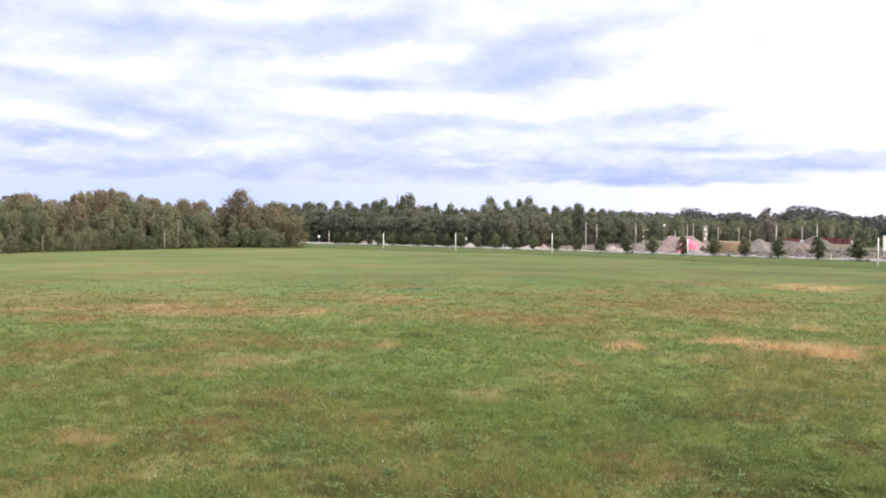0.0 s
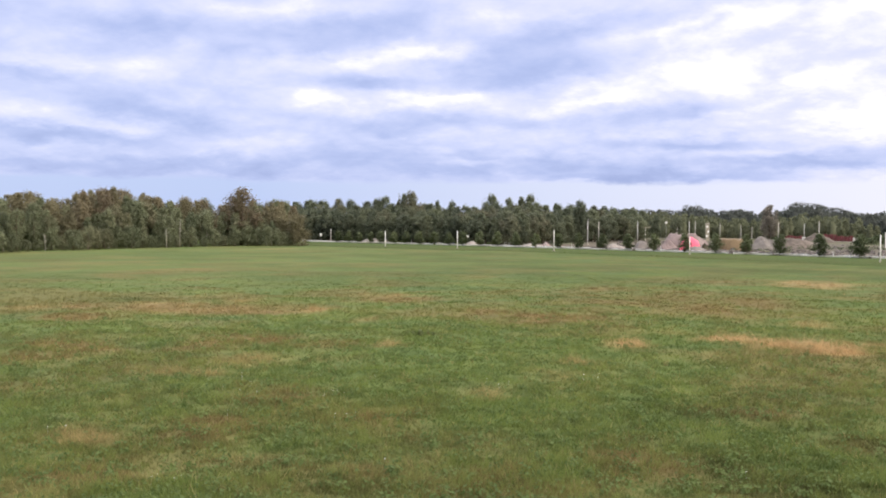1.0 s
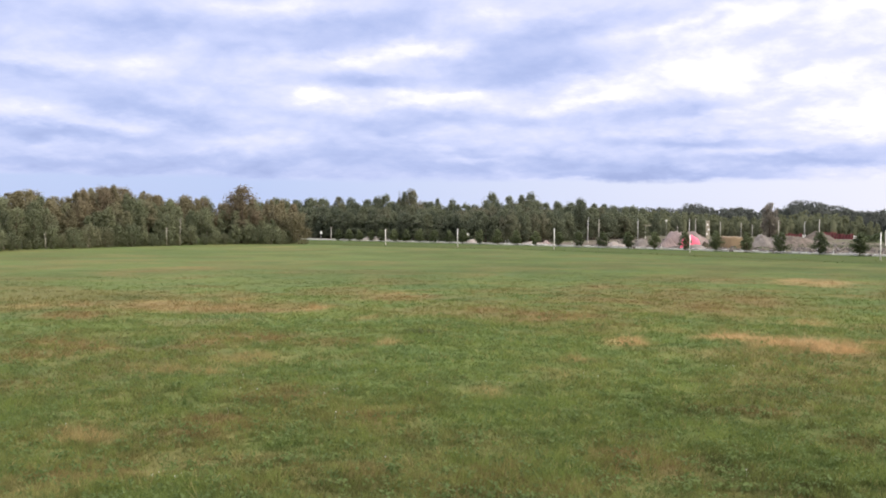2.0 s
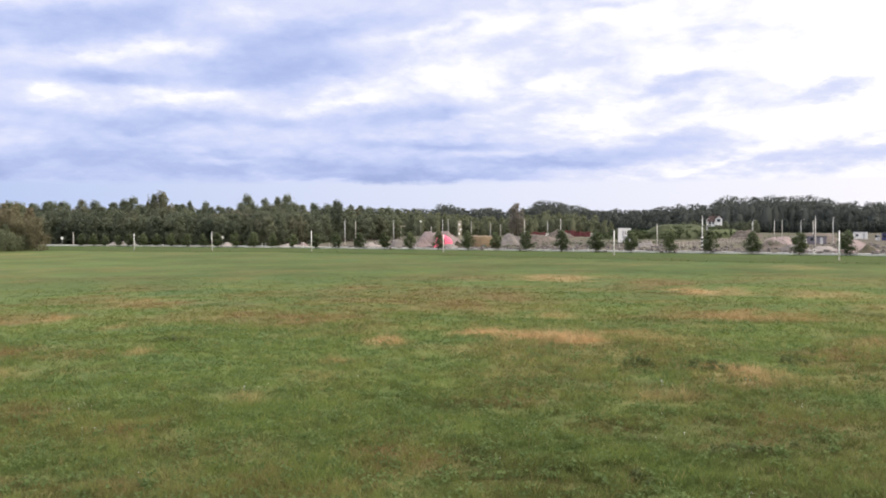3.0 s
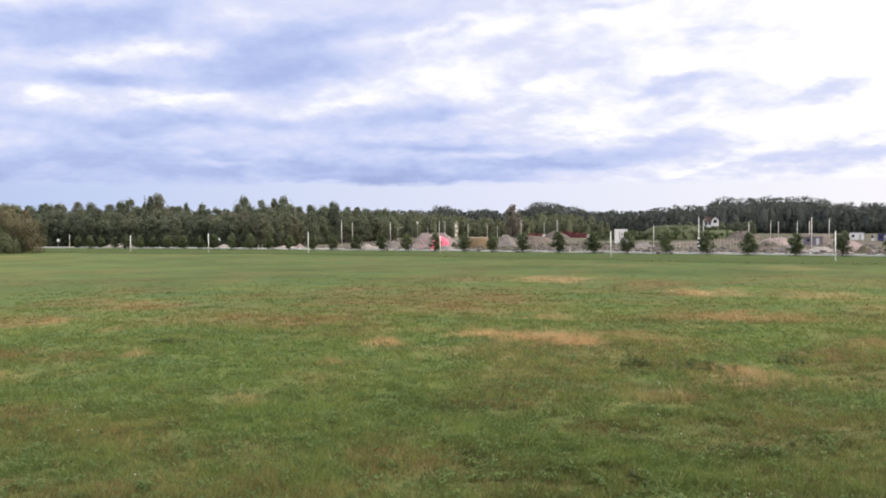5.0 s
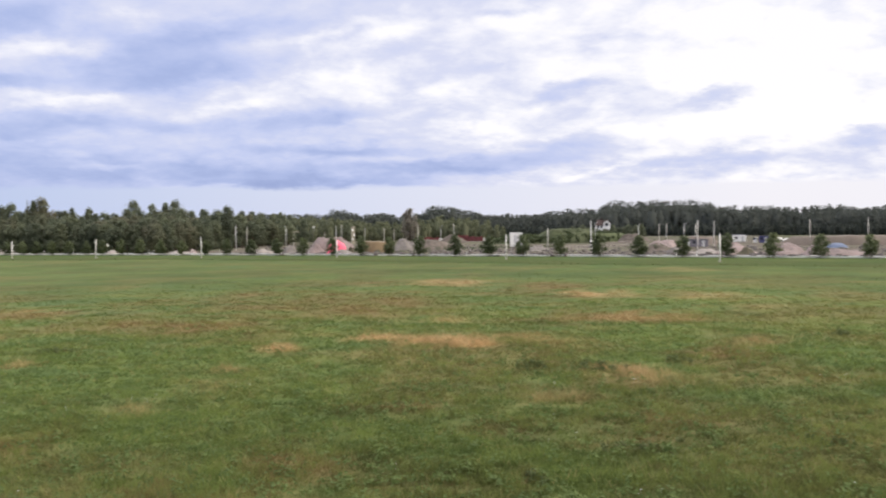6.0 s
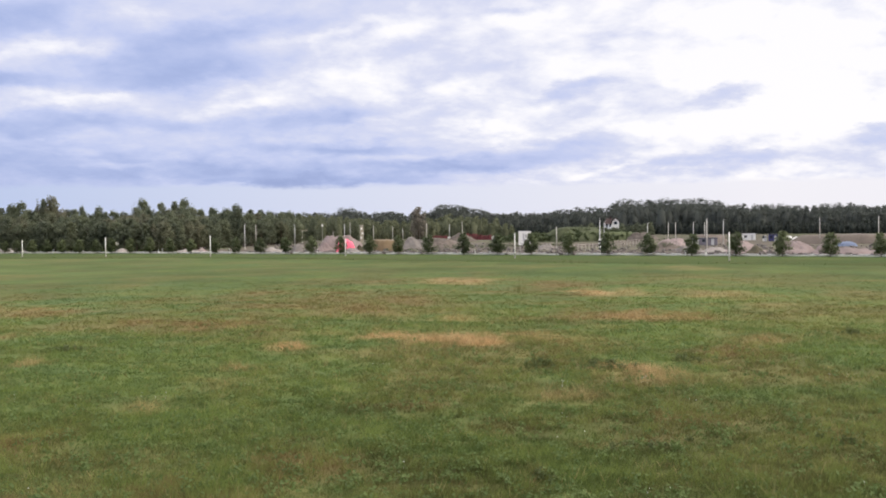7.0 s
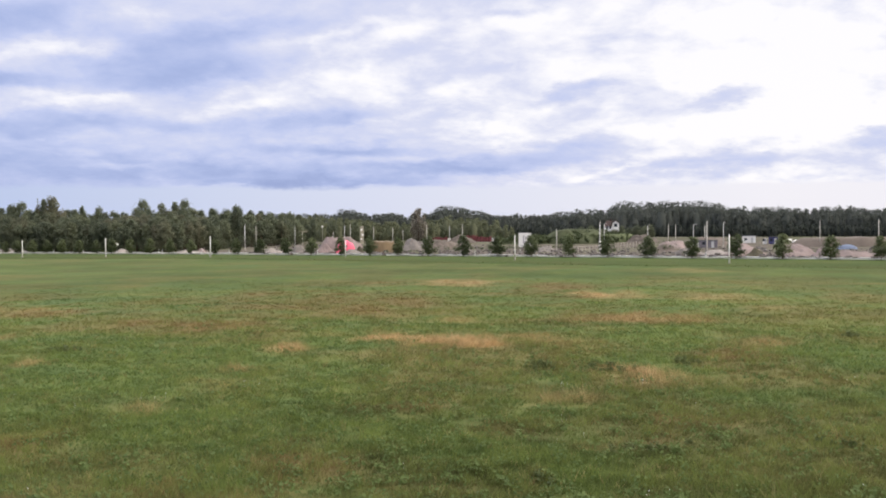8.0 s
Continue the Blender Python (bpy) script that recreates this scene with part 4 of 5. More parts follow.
sheet_cover("tarpaulin", 1.7, 264.8, 2.7, 3.3, RED_TARP, "bright pinkish red tarpaulin over a pile at the gravel mound", 3)
sheet_cover("tarpaulin", 143.5, 259, 2.9, 1.3, BLUE_TARP, "faded blue tarpaulin over building material", 8)


# ---------------------------------------------------------------- poles, lamps, markers, signs
def street_lamp(x, y, height, mat, label, arm=True, banded=False, group="street lamps"):
    ob = thing("street_lamp", label, "street lamp", (x, y, 0), random.uniform(-20, 20), group)
    bm = bmesh.new()
    tube(bm, [(0, 0, 0), (0, 0, height * 0.5), (0, 0, height)], [0.16, 0.13, 0.10], 10)
    part("pole", bm, mat, ob, smooth=True)
    bm = bmesh.new()
    tube(bm, [(0, 0, 0), (0, 0, 0.5), (0, 0, 0.62)], [0.27, 0.25, 0.18], 10)
    part("base_sleeve", bm, CONCRETE, ob)
    if arm:
        bm = bmesh.new()
        tube(bm, [(0, 0, height - 0.1), (0, -0.35, height + 0.18), (0, -1.0, height + 0.26)], [0.07, 0.06, 0.05], 8)
        part("arm", bm, mat, ob, smooth=True)
        bm = bmesh.new()
        box(bm, -0.17, 0.17, -1.65, -0.95, height + 0.19, height + 0.33, 0.05)
        part("lamp_head", bm, GALVANISED, ob, "flat grey lamp head")
    else:
        bm = bmesh.new()
        tube(bm, [(0, 0, height), (0, 0, height + 0.08), (0, 0, height + 0.14)], [0.14, 0.12, 0.03], 10)
        part("cap", bm, mat, ob)
    if banded:
        for k in range(6):
            bm = bmesh.new()
            tube(bm, [(0, 0, 0.7 + k * 0.45), (0, 0, 1.12 + k * 0.45)], [0.30, 0.30], 10)
            part("warning_band", bm, (BLACK_PAINT, WHITE_PAINT)[k % 2], ob, ("black warning band", "white warning band")[k % 2])
    return ob


LAMPS = [
    (-29.6, 307, 7.8, 1), (-29.4, 345, 7.4, 0), (-15.3, 335, 7.4, 1), (-2.5, 388, 5.0, 0), (2.1, 396, 7.6, 1), (4.3, 384, 8.0, 0),
    (14.1, 400, 6.9, 0), (21.6, 391, 6.4, 0), (27.3, 415, 5.6, 0), (33.0, 364, 7.5, 0), (46.7, 407, 7.0, 1), (46.1, 359, 8.0, 0),
    (59.6, 260, 6.2, 0), (90.8, 323, 7.6, 1), (105.9, 322, 7.0, 1), (123.8, 352, 7.2, 0), (122.7, 341, 7.0, 0), (128.7, 339, 7.0, 1)]
LAMPS_EAST = [(128.7, 328, 7.0, 0), (89.1, 225.7, 8.0, 0), (121.9, 295, 7.7, 1), (149.3, 285.5, 8.2, 0), (165.5, 280, 8.5, 0), (-115.9, 306, 4.2, 0), (-118.5, 324, 5.0, 0)]
for px, py, h, arm in LAMPS + LAMPS_EAST:
    street_lamp(px, py, h, GALVANISED if arm else WOOD_POLE, "grey steel street lamp at the building site" if arm else "pale slender pole at the building site", bool(arm))
street_lamp(64.4, 233, 8.1, GALVANISED, "tall pole with black and white warning bands", True, True)

MARKER_POLES = [(-80.4, 254.6, 4.4), (-58.4, 248.6, 4.8), (-31.7, 241.4, 5.2), (1.4, 231, 4.1), (37.5, 203.5, 5.3), (72.8, 173.4, 5.4), (-118, 268, 4.2), (103, 146, 5.4)]


def marker_pole(x, y, height):
    ob = thing("marker_pole", "slender white painted pole on the grass verge", "pole", (x, y, float(relief(x, y)) - 0.1), group="white poles along the verge")
    bm = bmesh.new()
    tube(bm, [(0, 0, 0), (0, 0, height)], [0.13, 0.105], 10)
    part("shaft", bm, WHITE_PAINT, ob, smooth=True)
    bm = bmesh.new()
    tube(bm, [(0, 0, height), (0, 0, height + 0.06), (0, 0, height + 0.16)], [0.12, 0.12, 0.05], 10)
    part("cap", bm, GALVANISED, ob)
    bm = bmesh.new()
    tube(bm, [(0, 0, 0.02), (0, 0, 0.3)], [0.2, 0.17], 10)
    part("footing", bm, CONCRETE, ob)
    return ob


for px, py, h in MARKER_POLES:
    marker_pole(px, py, h)

DELINEATORS = [-81.7, -72.6, -48.7, -37.2, -13.0, -5.6, 29.2, 35.6, 45.2, 75.0, 78.7, -49.8, -29.5, 32.3]


def delineator(x, y, height=1.0):
    ob = thing("road_post", "short white plastic road post with dark band", "road post", (x, y, float(relief(x, y)) - 0.05), group="white posts along the road")
    bm = bmesh.new()
    box(bm, -0.13, 0.13, -0.09, 0.09, 0, height, 0.03)
    part("body", bm, WHITE_PAINT, ob)
    bm = bmesh.new()
    box(bm, -0.135, 0.135, -0.095, 0.095, height * 0.72, height * 0.86, 0.01)
    part("band", bm, BLACK_PAINT, ob, "black reflector band")
    return ob


for i, px in enumerate(DELINEATORS):
    delineator(px, float(road_near(px)) - 0.9, 1.25)


def round_sign(x, y, height, label):
    ob = thing("road_sign", label, "road sign", (x, y, 0))
    bm = bmesh.new()
    tube(bm, [(0, 0, 0), (0, 0, height)], [0.05, 0.05], 8)
    part("post", bm, GALVANISED, ob)
    bm = bmesh.new()
    tube(bm, [(0, -0.07, height), (0, -0.04, height)], [0.48, 0.48], 24)
    part("disc", bm, WHITE_PAINT, ob, "round white disc")
    return ob


for px, py, h in ((-62.6, 279.5, 2.7), (-118.3, 302.9, 2.4), (-58.5, 277.5, 2.4), (-7.5, 429.9, 7.2)):
    round_sign(px, py, h, "round white sign disc on a thin post")


def notice_board(x, y, turn):
    """A tall white board with grey print on two legs."""
    ob = thing("notice_board", "large white site board with grey print on legs", "billboard", (x, y, 0), turn)
    for sx in (-1.3, 1.3):
        bm = bmesh.new()
        box(bm, sx - 0.08, sx + 0.08, 0.06, 0.22, -0.1, 5.0, 0.02)
        part("leg", bm, WOOD_POLE, ob)
    bm = bmesh.new()
    box(bm, -1.65, 1.65, -0.03, 0.05, 1.55, 5.25, 0.015)
    part("panel", bm, WALL_WHITE, ob)
    for x0, x1, z0, z1 in ((-1.7, 1.7, 5.25, 5.33), (-1.7, 1.7, 1.47, 1.55), (-1.73, -1.65, 1.47, 5.33), (1.65, 1.73, 1.47, 5.33)):
        bm = bmesh.new()
        box(bm, x0, x1, -0.05, 0.05, z0, z1, 0.01)
        part("frame_bar", bm, GALVANISED, ob)
    for x0, x1, z0, z1 in ((-0.5, -0.2, 2.4, 4.6), (-0.1, 0.55, 2.3, 3.1), (0.05, 0.35, 3.3, 4.4), (-1.2, 1.2, 1.8, 2.0)):
        bm = bmesh.new()
        box(bm, x0, x1, -0.045, -0.034, z0, z1)
        part("print_bar", bm, GREY_PRINT, ob, "grey printed bar")
    return ob


notice_board(50.2, 257.4, -11)

# ---------------------------------------------------------------- cabins, house, fence, stores
def cabin(x, y, width, depth, height, wall, turn, label):
    ob = thing("site_cabin", label, "cabin", (x, y, 0), turn)
    bm = bmesh.new()
    box(bm, -width / 2, width / 2, -depth / 2, depth / 2, 0.12, height, 0.04)
    part("body", bm, wall, ob)
    bm = bmesh.new()
    box(bm, -width / 2 - 0.12, width / 2 + 0.12, -depth / 2 - 0.12, depth / 2 + 0.12, height, height + 0.22, 0.05)
    part("roof", bm, CABIN_ROOF, ob, "dark flat roof")
    for sx in (-width * 0.22,):
        bm = bmesh.new()
        box(bm, sx - 0.45, sx + 0.45, -depth / 2 - 0.03, -depth / 2 + 0.01, 1.1, 1.95, 0.01)
        part("window", bm, GLASS_DARK, ob, "dark window pane")
    bm = bmesh.new()
    box(bm, width * 0.25 - 0.42, width * 0.25 + 0.42, -depth / 2 - 0.04, -depth / 2 + 0.01, 0.15, 2.1, 0.01)
    part("door", bm, GALVANISED, ob, "grey steel door")
    for sx in (-width / 2 + 0.3, width / 2 - 0.3):
        for sy in (-depth / 2 + 0.3, depth / 2 - 0.3):
            bm = bmesh.new()
            box(bm, sx - 0.15, sx + 0.15, sy - 0.15, sy + 0.15, -0.05, 0.12)
            part("foot", bm, CONCRETE, ob)
    return ob


cabin(155.2, 351.3, 5.0, 2.5, 2.7, WALL_WHITE, -24, "white site cabin with a dark flat roof")
cabin(154.6, 329.3, 3.1, 2.4, 2.5, CABIN_BLUE, -24, "dark blue site cabin on bare ground")
cabin(107.0, 280.0, 1.9, 1.6, 2.0, WALL_WHITE, -20, "small white site cabin behind mounds")
cabin(112.4, 284.0, 5.6, 2.5, 2.2, CABIN_GREY, -20, "long grey site cabin with a dark roof behind mounds")
cabin(151.8, 330.1, 1.3, 1.2, 1.4, WALL_WHITE, -24, "small white box cabin beside a blue one")


def house(x, y, z, turn):
    """A small white house: a gable end with windows, a lower wing and a steep dark roof."""
    ob = thing("house", "white rendered house with a dark red roof on a rise", "house", (x, y, z), turn)
    bm = bmesh.new()
    gable = [(0.1, 0), (3.2, 0), (3.2, 3.9), (1.65, 5.2), (0.1, 3.9)]
    a = [bm.verts.new((px, -3.4, pz)) for px, pz in gable]
    b = [bm.verts.new((px, 3.0, pz)) for px, pz in gable]
    bm.faces.new(a)
    bm.faces.new(b[::-1])
    for i in range(5):
        j = (i + 1) % 5
        bm.faces.new((a[j], a[i], b[i], b[j]))
    part("wall", bm, WALL_WHITE, ob)
    bm = bmesh.new()
    box(bm, -3.3, 0.1, -2.6, 2.6, 0, 2.5)
    part("wing_wall", bm, WALL_WHITE, ob)
    bm = bmesh.new()
    for s in (-1, 1):
        slope = [(1.65, 5.5), (1.65 + s * 2.05, 3.7), (1.65 + s * 2.05, 3.2), (1.65, 5.0)]
        c = [bm.verts.new((px, -3.7, pz)) for px, pz in slope]
        d = [bm.verts.new((px, 3.3, pz)) for px, pz in slope]
        bm.faces.new(c)
        bm.faces.new(d[::-1])
        for i in range(4):
            j = (i + 1) % 4
            bm.faces.new((c[j], c[i], d[i], d[j]))
    part("roof", bm, ROOF_RED, ob, "dark red tiled roof")
    bm = bmesh.new()
    lo = [bm.verts.new(p) for p in ((-3.7, -3.1, 2.35), (0.08, -3.1, 2.35), (0.08, 3.0, 2.35), (-3.7, 3.0, 2.35))]
    hi = [bm.verts.new(p) for p in ((-2.6, 0, 5.0), (0.08, 0, 5.0))]
    for fc in ((lo[0], lo[1], hi[1], hi[0]), (lo[1], lo[2], hi[1]), (lo[2], lo[3], hi[0], hi[1]), (lo[3], lo[0], hi[0]), lo[::-1]):
        bm.faces.new(fc)
    wing = part("roof", bm, ROOF_RED, ob, "dark red tiled roof")
    bm = bmesh.new()
    box(bm, -1.0, -0.45, -0.3, 0.3, 4.6, 5.9, 0.03)
    part("chimney", bm, ROOF_RED, wing)
    for x0, x1, y0, z0, z1 in ((0.9, 2.3, -3.4, 2.2, 3.5), (-2.7, -1.9, -2.6, 1.2, 2.4), (-1.2, -0.4, -2.6, 1.2, 2.4)):
        bm = bmesh.new()
        box(bm, x0, x1, y0 - 0.05, y0 + 0.02, z0, z1, 0.01)
        part("window", bm, GLASS_DARK, ob, "dark window pane")
    return ob


house(126.0, 435, 4.2, -16)


def canopy(x, y):
    ob = thing("canopy", "pale flat canopy roof on a white column", "canopy", (x, y, 0), 5)
    bm = bmesh.new()
    box(bm, -2.1, 2.1, -1.5, 1.5, 5.1, 5.5, 0.08)
    part("roof", bm, BEIGE_WALL, ob)
    bm = bmesh.new()
    tube(bm, [(0, 0, 0), (0, 0, 5.1)], [0.2, 0.2], 10)
    part("column", bm, WHITE_PAINT, ob)
    return ob


canopy(-15.0, 463.8 - 70)


def utility_tower(x, y):
    ob = thing("utility_tower", "narrow beige utility tower with pale panels", "tower", (x, y, 0), 8)
    bm = bmesh.new()
    box(bm, -0.7, 0.7, -0.7, 0.7, 0, 7.0, 0.05)
    part("shaft", bm, BEIGE_WALL, ob)
    bm = bmesh.new()
    box(bm, -0.8, 0.8, -0.8, 0.8, 7.0, 7.2, 0.04)
    part("cap", bm, CONCRETE, ob)
    for z0, sx in ((1.6, -0.3), (3.4, 0.3), (5.4, -0.2)):
        bm = bmesh.new()
        box(bm, sx - 0.35, sx + 0.35, -0.75, -0.69, z0, z0 + 0.8)
        part("panel", bm, WALL_WHITE, ob, "pale wall panel")
    return ob


utility_tower(9.2, 400)


def fence_run(x0, y0, x1, y1, count, height):
    ob = thing("fence", "beige post and rail fence at the site", "fence", (x0, y0, 0))
    dx, dy = x1 - x0, y1 - y0
    for i in range(count):
        t = i / (count - 1)
        bm = bmesh.new()
        box(bm, dx * t - 0.07, dx * t + 0.07, dy * t - 0.07, dy * t + 0.07, -0.1, height * random.uniform(0.95, 1.05), 0.02)
        part("post", bm, CONCRETE, ob)
    for h in (0.45, 0.92):
        bm = bmesh.new()
        tube(bm, [(0, -0.06, height * h), (dx, dy - 0.06, height * h)], [0.04, 0.04], 6)
        part("rail", bm, CONCRETE, ob)
    return ob


fence_run(60.5, 247.5, 71.0, 256.8, 9, 1.7)
fence_run(83.4, 285.0, 96.5, 296.0, 11, 2.0)
fence_run(8.6, 273.5, 17.0, 275.5, 5, 3.2)


def pallet_stack(x, y, width, height, turn, mat, label, group):
    ob = thing("pallet_stack", label, "pallet", (x, y, 0), turn, group)
    bm = bmesh.new()
    for k in (-0.45, 0, 0.45):
        box(bm, k * width - 0.06, k * width + 0.06, -0.6, 0.6, 0, 0.12)
    part("pallet", bm, WOOD_POLE, ob)
    layers = max(2, int(height / 0.6))
    for i in range(layers):
        bm = bmesh.new()
        z = 0.12 + i * height / layers
        w = width * random.uniform(0.44, 0.5)
        box(bm, -w, w, -0.55, 0.55, z, z + height / layers - 0.03, 0.03)
        part("block_layer", bm, mat, ob)
    return ob


for i in range(6):
    pallet_stack(42.8 + i * 1.1, 438 - i * 0.75, 1.05, random.uniform(1.5, 2.1), random.uniform(-8, 8), RED_BLOCK, "stacked red bricks on a wooden pallet", "brick pallets")
for i in range(9):
    pallet_stack(57.6 + i * 1.15, 429.5 - i * 0.8, 1.1, random.uniform(1.9, 2.9), random.uniform(-8, 8), RED_BLOCK, "stacked red bricks on a wooden pallet", "brick pallets")
for px, py in ((49.6, 433), (68.0, 421.5)):
    pallet_stack(px, py, 1.4, 1.5, 6, WALL_WHITE, "white wrapped blocks on a wooden pallet", "wrapped pallets")


def car(x, y, turn, mat, label):
    """A parked car seen far off."""
    ob = thing("car", label, "car", (x, y, 0), turn, "parked cars")
    bm = bmesh.new()
    outline = [(-2.1, 0.35), (-2.1, 0.8), (-1.35, 0.95), (-0.75, 1.42), (0.85, 1.45), (1.5, 1.0), (2.1, 0.85), (2.15, 0.35)]
    a = [bm.verts.new((px, -0.85, pz)) for px, pz in outline]
    b = [bm.verts.new((px, 0.85, pz)) for px, pz in outline]
    bm.faces.new(a)
    bm.faces.new(b[::-1])
    for i in range(len(a)):
        j = (i + 1) % len(a)
        bm.faces.new((a[j], a[i], b[i], b[j]))
    bmesh.ops.bevel(bm, geom=bm.edges[:], offset=0.06, segments=2, affect="EDGES")
    part("body", bm, mat, ob)
    for sy in (-0.87, 0.87):
        bm = bmesh.new()
        box(bm, -1.0, 1.1, sy - 0.012, sy + 0.012, 0.98, 1.3, 0.01)
        part("side_window", bm, GLASS_DARK, ob, "dark side window")
    for px in (-1.3, 1.35):
        for sy in (-0.82, 0.82):
            bm = bmesh.new()
            tube(bm, [(px, sy - 0.1, 0.33), (px, sy + 0.1, 0.33)], [0.33, 0.33], 14)
            part("wheel", bm, RUBBER, ob, "black rubber tyre")
    return ob


for px, py, tr in ((173.7, 356, 60), (166.9, 335.3, 20), (178.1, 342.2, -10), (189.4, 349.6, 70)):
    car(px, py, tr, WALL_WHITE, "white car parked on bare ground")

# ---------------------------------------------------------------- grass
def tufts(name, label, r0, r1, count, blades, tall, width, seed, az0=-42.0, az1=34.5, where=None):
    """Grass tufts spread evenly to the eye, each of some bent blades."""
    r = np.random.RandomState(seed)
    d = r0 * (r1 / r0) ** r.rand(count)
    az = np.radians(r.uniform(az0, az1, count))
    x, y = d * np.sin(az), d * np.cos(az)
    keep = (past_road(x, y) < -2.5) & (r.rand(count) < np.clip(1.5 - d / 120, 0.0, 1))
    if where is not None:
        keep &= where(x, y) > r.rand(count)
    x, y, d = x[keep], y[keep], d[keep]
    n = len(x)
    zone = zones(x, y)
    clump = rough_noise(x, y, 1.5, 2) * 0.55 + rough_noise(x, y, 0.6, 4) * 0.45
    zone[:, 2] = np.clip(0.5 + ((clump - 0.47) * 2.8 + r.normal(0, 0.32, n)) * (1 - 0.8 * zone[:, 4]) * np.clip(1.3 - d / 100, 0.12, 1), 0, 1)
    zone[:, 1] = np.clip(zone[:, 1] + 0.35 * (r.rand(n) < 0.1 * (1 - zone[:, 4])), 0, 1)
    zone[:, 0] = np.clip(zone[:, 0] + 0.4 * (r.rand(n) < 0.04 * (1 - zone[:, 4])), 0, 1)
    h = tall * (0.35 + 1.7 * np.clip(clump - 0.3, 0, 1)) * (1 + 0.5 * zone[:, 0] + 0.2 * zone[:, 1]) * r.uniform(0.6, 1.3, n) * np.clip((170 - d) / 100, 0.12, 1)
    scale = np.maximum(1.0, d / 34.0) ** 0.8
    x, y, h, s = (np.repeat(q, blades) for q in (x, y, h, scale))
    zone = np.repeat(zone, blades, axis=0)
    m = n * blades
    px = x + r.normal(0, 0.075, m) * s
    py = y + r.normal(0, 0.075, m) * s
    pz = relief(px, py) - 0.02
    a = r.uniform(0, 6.283, m)
    w = width * s * r.uniform(0.6, 1.4, m)
    lean = h * r.uniform(0.2, 1.15, m) * np.repeat(np.clip(0.75 + d / 160, 0, 1.4), blades)
    b = r.uniform(0, 6.283, m)
    hh = h * r.uniform(0.6, 1.15, m)
    v = np.empty((m, 3, 3), np.float32)
    v[:, 0] = np.stack([px - np.cos(a) * w, py - np.sin(a) * w, pz], -1)
    v[:, 1] = np.stack([px + np.cos(a) * w, py + np.sin(a) * w, pz], -1)
    v[:, 2] = np.stack([px + np.cos(b) * lean, py + np.sin(b) * lean, pz + hh], -1)
    me = mesh_from(name, v.reshape(-1, 3), np.arange(m * 3).reshape(-1, 3), GRASS, False, np.repeat(zone, 3, axis=0))
    return tagged(new(name, me), label, "grass", kind="stuff")


tufts("meadow_grass", "uncut green meadow grass with mixed herbs", 22, 260, 178000, 5, 0.29, 0.014, 51)
tufts("tall_grass", "taller dark green grass and herbs near by", 22, 42, 13000, 6, 0.34, 0.013, 54, where=lambda x, y: np.clip((rough_noise(x, y, 6, 2) - 0.45) * 5, 0, 1))
tufts("dry_grass", "tall straw coloured dry grass in patches", 24, 140, 70000, 4, 0.48, 0.010, 53, where=lambda x, y: patches(STRAW + STRAW_PALE, x, y))


def ditch_weeds():
    """Rank growth in the ditch along the road."""
    r = np.random.RandomState(61)
    n = 1500
    x = r.uniform(-125, 130, n)
    ditch_y = np.interp(x, *zip(*DITCH))
    y = ditch_y + r.normal(0, 1.7, n)
    cs = np.stack([x, y, relief(x, y) + r.uniform(0.05, 0.2, n)], -1)
    v, f = leaf_sheets(r, cs, r.uniform(0.2, 0.5, n), 3600, 0.15)
    v[:, 2] = np.maximum(v[:, 2], relief(v[:, 0], v[:, 1]))
    return tagged(new("ditch_weeds", mesh_from("ditch_weeds", v, f, LEAF_WEED)), "dark rank weeds in the roadside ditch", "weeds", kind="stuff")


ditch_weeds()


def herbs():
    """Low broad-leaved herbs in clumps among the near grass."""
    r = np.random.RandomState(63)
    n = 5200
    d, az = 22.0 * (75.0 / 22.0) ** r.rand(n), np.radians(r.uniform(-41, 34, n))
    x, y = d * np.sin(az), d * np.cos(az)
    cs = np.stack([x, y, relief(x, y) + r.uniform(0.04, 0.16, n)], -1)
    v, f = leaf_sheets(r, cs, r.uniform(0.10, 0.34, n), 62000, 0.085, 0.7)
    v[:, 2] = np.maximum(v[:, 2], relief(v[:, 0], v[:, 1]) + 0.01)
    return tagged(new("meadow_herbs", mesh_from("meadow_herbs", v, f, LEAF_HERB)), "low broad-leaved green herbs among meadow grass", "herbs", kind="stuff")


herbs()


# clumps of coarse weeds: x, y, half width, half depth
DOCKS = [(18.9, 50.2, 0.8, 0.8), (33.2, 59.2, 0.5, 0.6), (13.8, 48.0, 1.3, 1.3), (10.2, 49.0, 0.9, 0.9), (-16.0, 60.0, 1.4, 0.6), (16.5, 30.1, 0.8, 0.6), (5.9, 27.5, 0.4, 0.4), (10.2, 31.3, 0.9, 0.5)]


def dock_weeds():
    """Coarse dark weeds standing in clumps over the rank spots of the field."""
    r = np.random.RandomState(67)
    cs, rs = [], []
    for x, y, w, h in DOCKS:
        n = int(6 + 14 * w * h)
        px, py = x + r.normal(0, 0.55, n) * w, y + r.normal(0, 0.55, n) * h
        k = r.uniform(0.06, 0.17, n) * max(1.0, y / 45) ** 0.6
        cs.append(np.stack([px, py, relief(px, py) + k * r.uniform(0.5, 1.3, n)], -1))
        rs.append(k)
    cs, rs = np.concatenate(cs), np.concatenate(rs)
    v, f = leaf_sheets(r, cs, rs, 34 * len(cs), 0.075, 1.2)
    v[:, 2] = np.maximum(v[:, 2], relief(v[:, 0], v[:, 1]) + 0.01)
    return tagged(new("dock_weeds", mesh_from("dock_weeds", v, f, LEAF_DOCK)), "coarse dark green weeds in clumps on the meadow", "weeds", kind="stuff")


dock_weeds()


